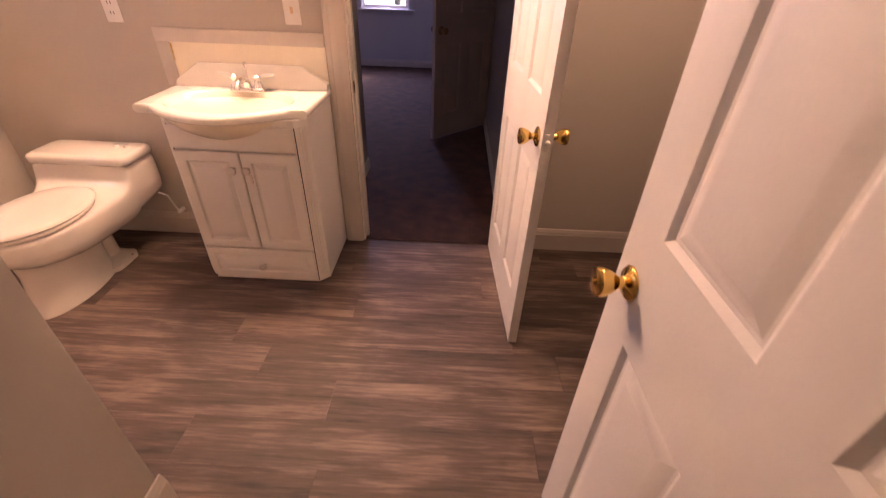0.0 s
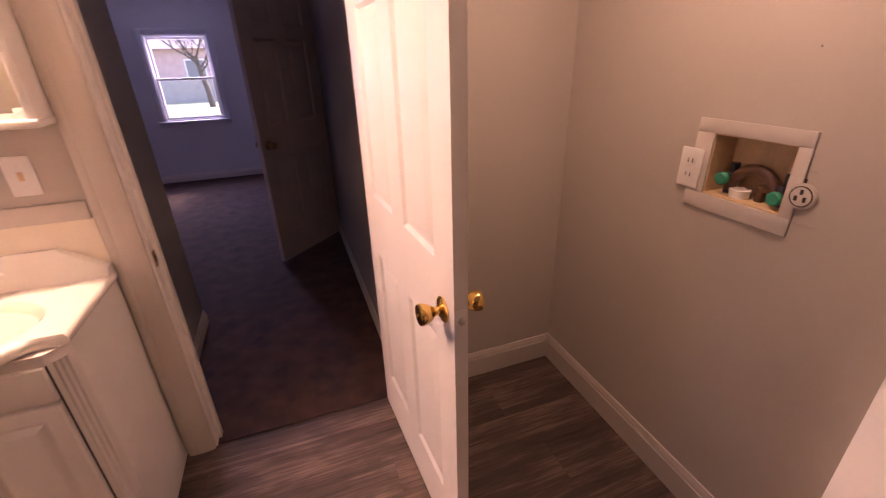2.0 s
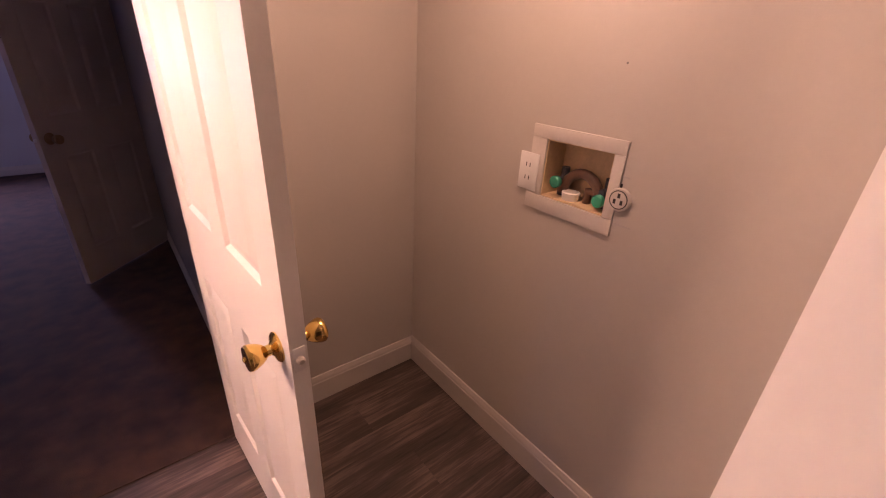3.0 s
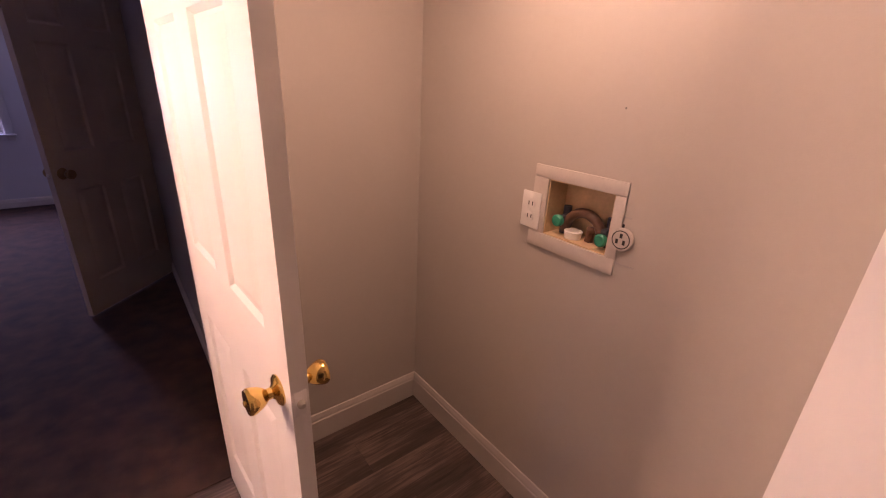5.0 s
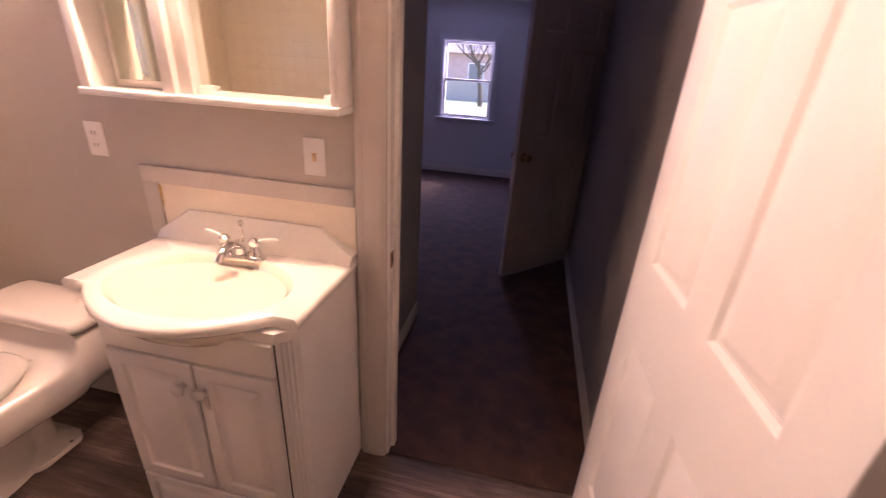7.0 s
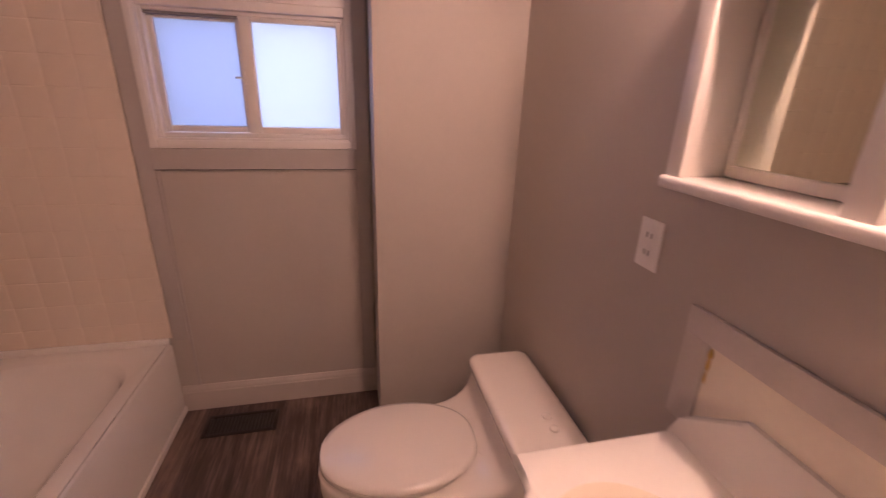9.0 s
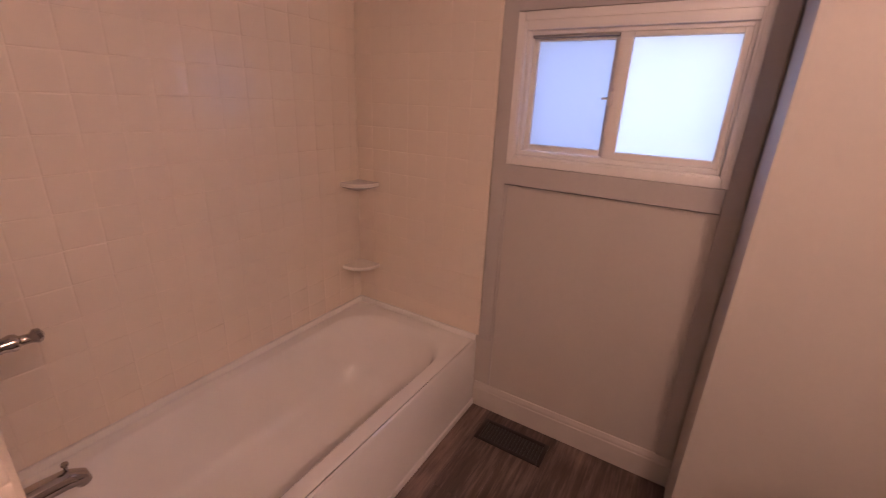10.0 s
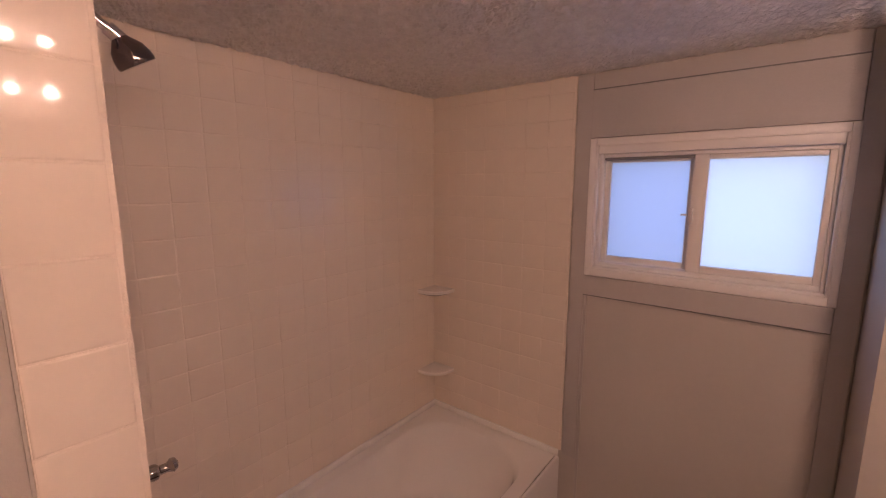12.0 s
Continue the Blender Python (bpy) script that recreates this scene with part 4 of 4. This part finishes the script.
# ---- floor register ----
fr = thing("floor_register", pose(-1.997, -1.197, 0), "dark brown metal floor register by the tub", "register")
bm = boxed(-0.07, -0.16, 0.0, 0.07, -0.142, 0.006, bevel=0.002)
box(bm, -0.07, 0.142, 0.0, 0.07, 0.16, 0.006, bevel=0.002)
box(bm, -0.07, -0.142, 0.0, -0.052, 0.142, 0.006, bevel=0.002)
box(bm, 0.052, -0.142, 0.0, 0.07, 0.142, 0.006, bevel=0.002)
part("rim", bm, REGISTER, fr)
part("well", boxed(-0.052, -0.142, 0.0002, 0.052, 0.142, 0.001), SLOT, fr)
for k in range(18):
    part("slat", boxed(-0.052, -0.137 + k * 0.0158, 0.001, 0.052, -0.131 + k * 0.0158, 0.005), REGISTER, fr)

# ---- bedroom window and the view outside ----
bw = thing("window_2", pose((BW[0] + BW[1]) / 2, FARY, BW[2]), "white double-hung sash window in the bedroom", "window")
bw["kind"] = "structure"
w2, h2 = (BW[1] - BW[0]) / 2, BW[3] - BW[2]


def bars_y(y0, y1, x0, z0, x1, z1, w, bev=0.003):
    bm = boxed(x0, y0, z0, x0 + w, y1, z1, bevel=bev)
    box(bm, x1 - w, y0, z0, x1, y1, z1, bevel=bev)
    box(bm, x0 + w, y0 + 0.001, z0, x1 - w, y1 - 0.001, z0 + w, bevel=bev)
    box(bm, x0 + w, y0 + 0.001, z1 - w, x1 - w, y1 - 0.001, z1, bevel=bev)
    return bm


part("casing", bars_y(-0.016, -0.0005, -w2 - 0.065, -0.065, w2 + 0.065, h2 + 0.065, 0.068), BLUE_WALL, bw)
part("window_sill", boxed(-w2 - 0.08, -0.045, -0.02, w2 + 0.08, 0.0, 0.002, bevel=0.004), BLUE_WALL, bw)
part("window_frame", bars_y(0.0, 0.09, -w2, 0.0, w2, h2, 0.02), VINYL, bw)
up = part("upper_sash", bars_y(0.05, 0.075, -w2 + 0.02, h2 / 2 - 0.015, w2 - 0.02, h2 - 0.02, 0.03), VINYL, bw)
part("pane", boxed(-w2 + 0.05, 0.061, h2 / 2 + 0.015, w2 - 0.05, 0.064, h2 - 0.05), CLEAR, up).visible_shadow = False
lo = part("lower_sash", bars_y(0.022, 0.047, -w2 + 0.02, 0.02, w2 - 0.02, h2 / 2 + 0.015, 0.03), VINYL, bw)
part("pane", boxed(-w2 + 0.05, 0.033, 0.05, w2 - 0.05, 0.036, h2 / 2 - 0.015), CLEAR, lo).visible_shadow = False

structure("ground", box(box(box(boxed(-400, FARY + 0.1, -0.75, 400, 800, -0.55), -400, -800, -0.75, WX - 0.1, FARY + 0.1, -0.55), EX + 1.2, -800, -0.75, 400, FARY + 0.1, -0.55), WX - 0.1, -800, -0.75, EX + 1.2, SY - 1.5, -0.55), LAWN, "pale winter lawn outside the windows", "ground")
structure("road", boxed(-200, 9.5, -0.6, 200, 15.0, -0.53), ROAD, "grey road across the lawn", "road")
structure("fence", boxed(-40, 27.8, -0.55, 40, 27.9, 0.7), FENCE, "weathered grey fence along the lawn", "fence")

ho = thing("house", pose(-7.5, 40, -0.55), "red brick house with a brown roof across the road", "house")
part("wall", boxed(-8, -3, 0, 8, 5, 3.2), BRICK, ho)
bm = bmesh.new()
rings(bm, [[Vector((x, y, z)) for y, z in ((-3.6, 3.1), (1.0, 5.6), (5.6, 3.1))] for x in (-8.5, 8.5)])
part("roof", bm, ROOF, ho)
for x in (-5, -1.2, 2.4, 5.8):
    w = part("window", boxed(x - 0.7, -3.06, 0.9, x + 0.7, -3.0, 2.4), VINYL, ho)
    part("pane", boxed(x - 0.6, -3.09, 1.0, x + 0.6, -3.065, 2.3), MATTE_GREY, w)

tr = thing("bare_tree", pose(-2.85, 24.0, -0.55), "bare winter tree with many thin branches", "tree")
rnd = random.Random(4)
part("trunk", tube([(0, 0, -0.1), (-0.05, 0, 0.8), (-0.2, 0.05, 1.7), (-0.25, 0, 2.4)], [0.17, 0.13, 0.11, 0.09], seg=10), BARK, tr)


def grow(bm, p, d, length, r, depth):
    pts, rad = [p], [r]
    for k in range(4):
        d = (d + Vector((rnd.uniform(-0.25, 0.25), rnd.uniform(-0.25, 0.25), rnd.uniform(-0.05, 0.22)))).normalized()
        pts.append(pts[-1] + d * length / 4)
        rad.append(r * (1 - 0.16 * (k + 1)))
    tube(pts, rad, bm, seg=5)
    if depth:
        for k in range(5):
            q = pts[rnd.randint(1, 4)]
            nd = (d + Vector((rnd.uniform(-1, 1), rnd.uniform(-1, 1), rnd.uniform(-0.2, 0.8)))).normalized()
            grow(bm, q, nd, length * 0.62, r * 0.5, depth - 1)


for k in range(6):
    bm = bmesh.new()
    a = k * 1.05
    grow(bm, Vector((-0.22, 0, 1.6 + 0.15 * k)), Vector((math.cos(a), 0.6 * math.sin(a), 0.75)).normalized(), 2.3, 0.055, 3)
    part("limb", bm, BARK, tr)

# ---- pieces: planks and tiles ----
def shared(name, bm, mat, smooth=30):
    return finish(name, bm, mat, smooth)


floor = bpy.data.objects["floor"]
rp = random.Random(7)
PW, PL = 0.178, 1.22
y = 0.05
while y > SY - 1.25:
    x = WX - 0.1 - rp.uniform(0.05, 1.1)
    y0 = y - PW
    while x < EX:
        a, b = max(x, WX - 0.09), min(x + PL, EX + 0.05)
        if b - a > 0.03:
            me = shared("plank", boxed(a + 0.0006, y0 + 0.0006, -0.006, b - 0.0006, y - 0.0006, 0.0), PLANK, None)
            o = new("plank", me)
            o.parent = floor
        x += PL
    y -= PW


def tile_mesh(w, h, th=0.008, e=0.004):
    bm = bmesh.new()
    rings(bm, [[Vector((x, d, z)) for x, z in ((o, o), (w - o, o), (w - o, h - o), (o, h - o))] for o, d in ((0, 0), (0, -th + 0.002), (0.0012, -th + 0.0004), (e, -th))], False, True)
    return finish("tile", bm, TILE, 60)


GR = 0.0016
rt = random.Random(11)


def tile_wall(name, m, length, z0, z1, label, T=0.108, FIRST=0.064):
    """Tiles over a wall whose run is x and whose face looks to -y in the pose m."""
    base = tagged(new(name, finish(name, boxed(0, -0.0076, z0, length, -0.0005, z1), GROUT)), label, "tile wall", kind="structure")
    base.matrix_world = m
    meshes = {}
    z = z1
    while z > z0 + 0.01:
        h = min(T if z < z1 else FIRST, z - z0)
        x = 0.0
        while x < length - 0.01:
            w = min(T, length - x)
            key = (round(w, 4), round(h, 4))
            if key not in meshes:
                meshes[key] = tile_mesh(w - GR, h - GR)
            o = new("tile", meshes[key])
            o.parent = base
            o.matrix_basis = pose(x + GR / 2, -0.0005 + rt.uniform(-0.0004, 0.0002), z - h + GR / 2, rt.uniform(-0.22, 0.22), 0, rt.uniform(-0.22, 0.22))
            x += T
        z -= h
    return base


Z0 = TH + 0.028
tile_wall("tiled_wall_back", pose(TUBX, SY, 0, 0, 0, 180), TUBX - WX - 0.009, Z0, CEIL - 0.001, "glossy cream square tiles behind the bathtub")
tile_wall("tiled_wall_end", pose(WX, SY + 0.001, 0, 0, 0, 90), 0.765, Z0, CEIL - 0.001, "glossy cream square tiles at the tub's end")
tile_wall("tiled_wall_wet", pose(TUBX, TUBY, 0, 0, 0, -90), TUBY - SY - 0.01, Z0, CEIL - 0.001, "glossy cream square tiles under the shower head")
tile_wall("tiled_pillar", pose(-0.4585, TUBY, 0, 0, 0, 180), 0.1085, 0.0, CEIL - 0.001, "column of glossy cream tiles on the partition's end", 0.1195, 0.0525)
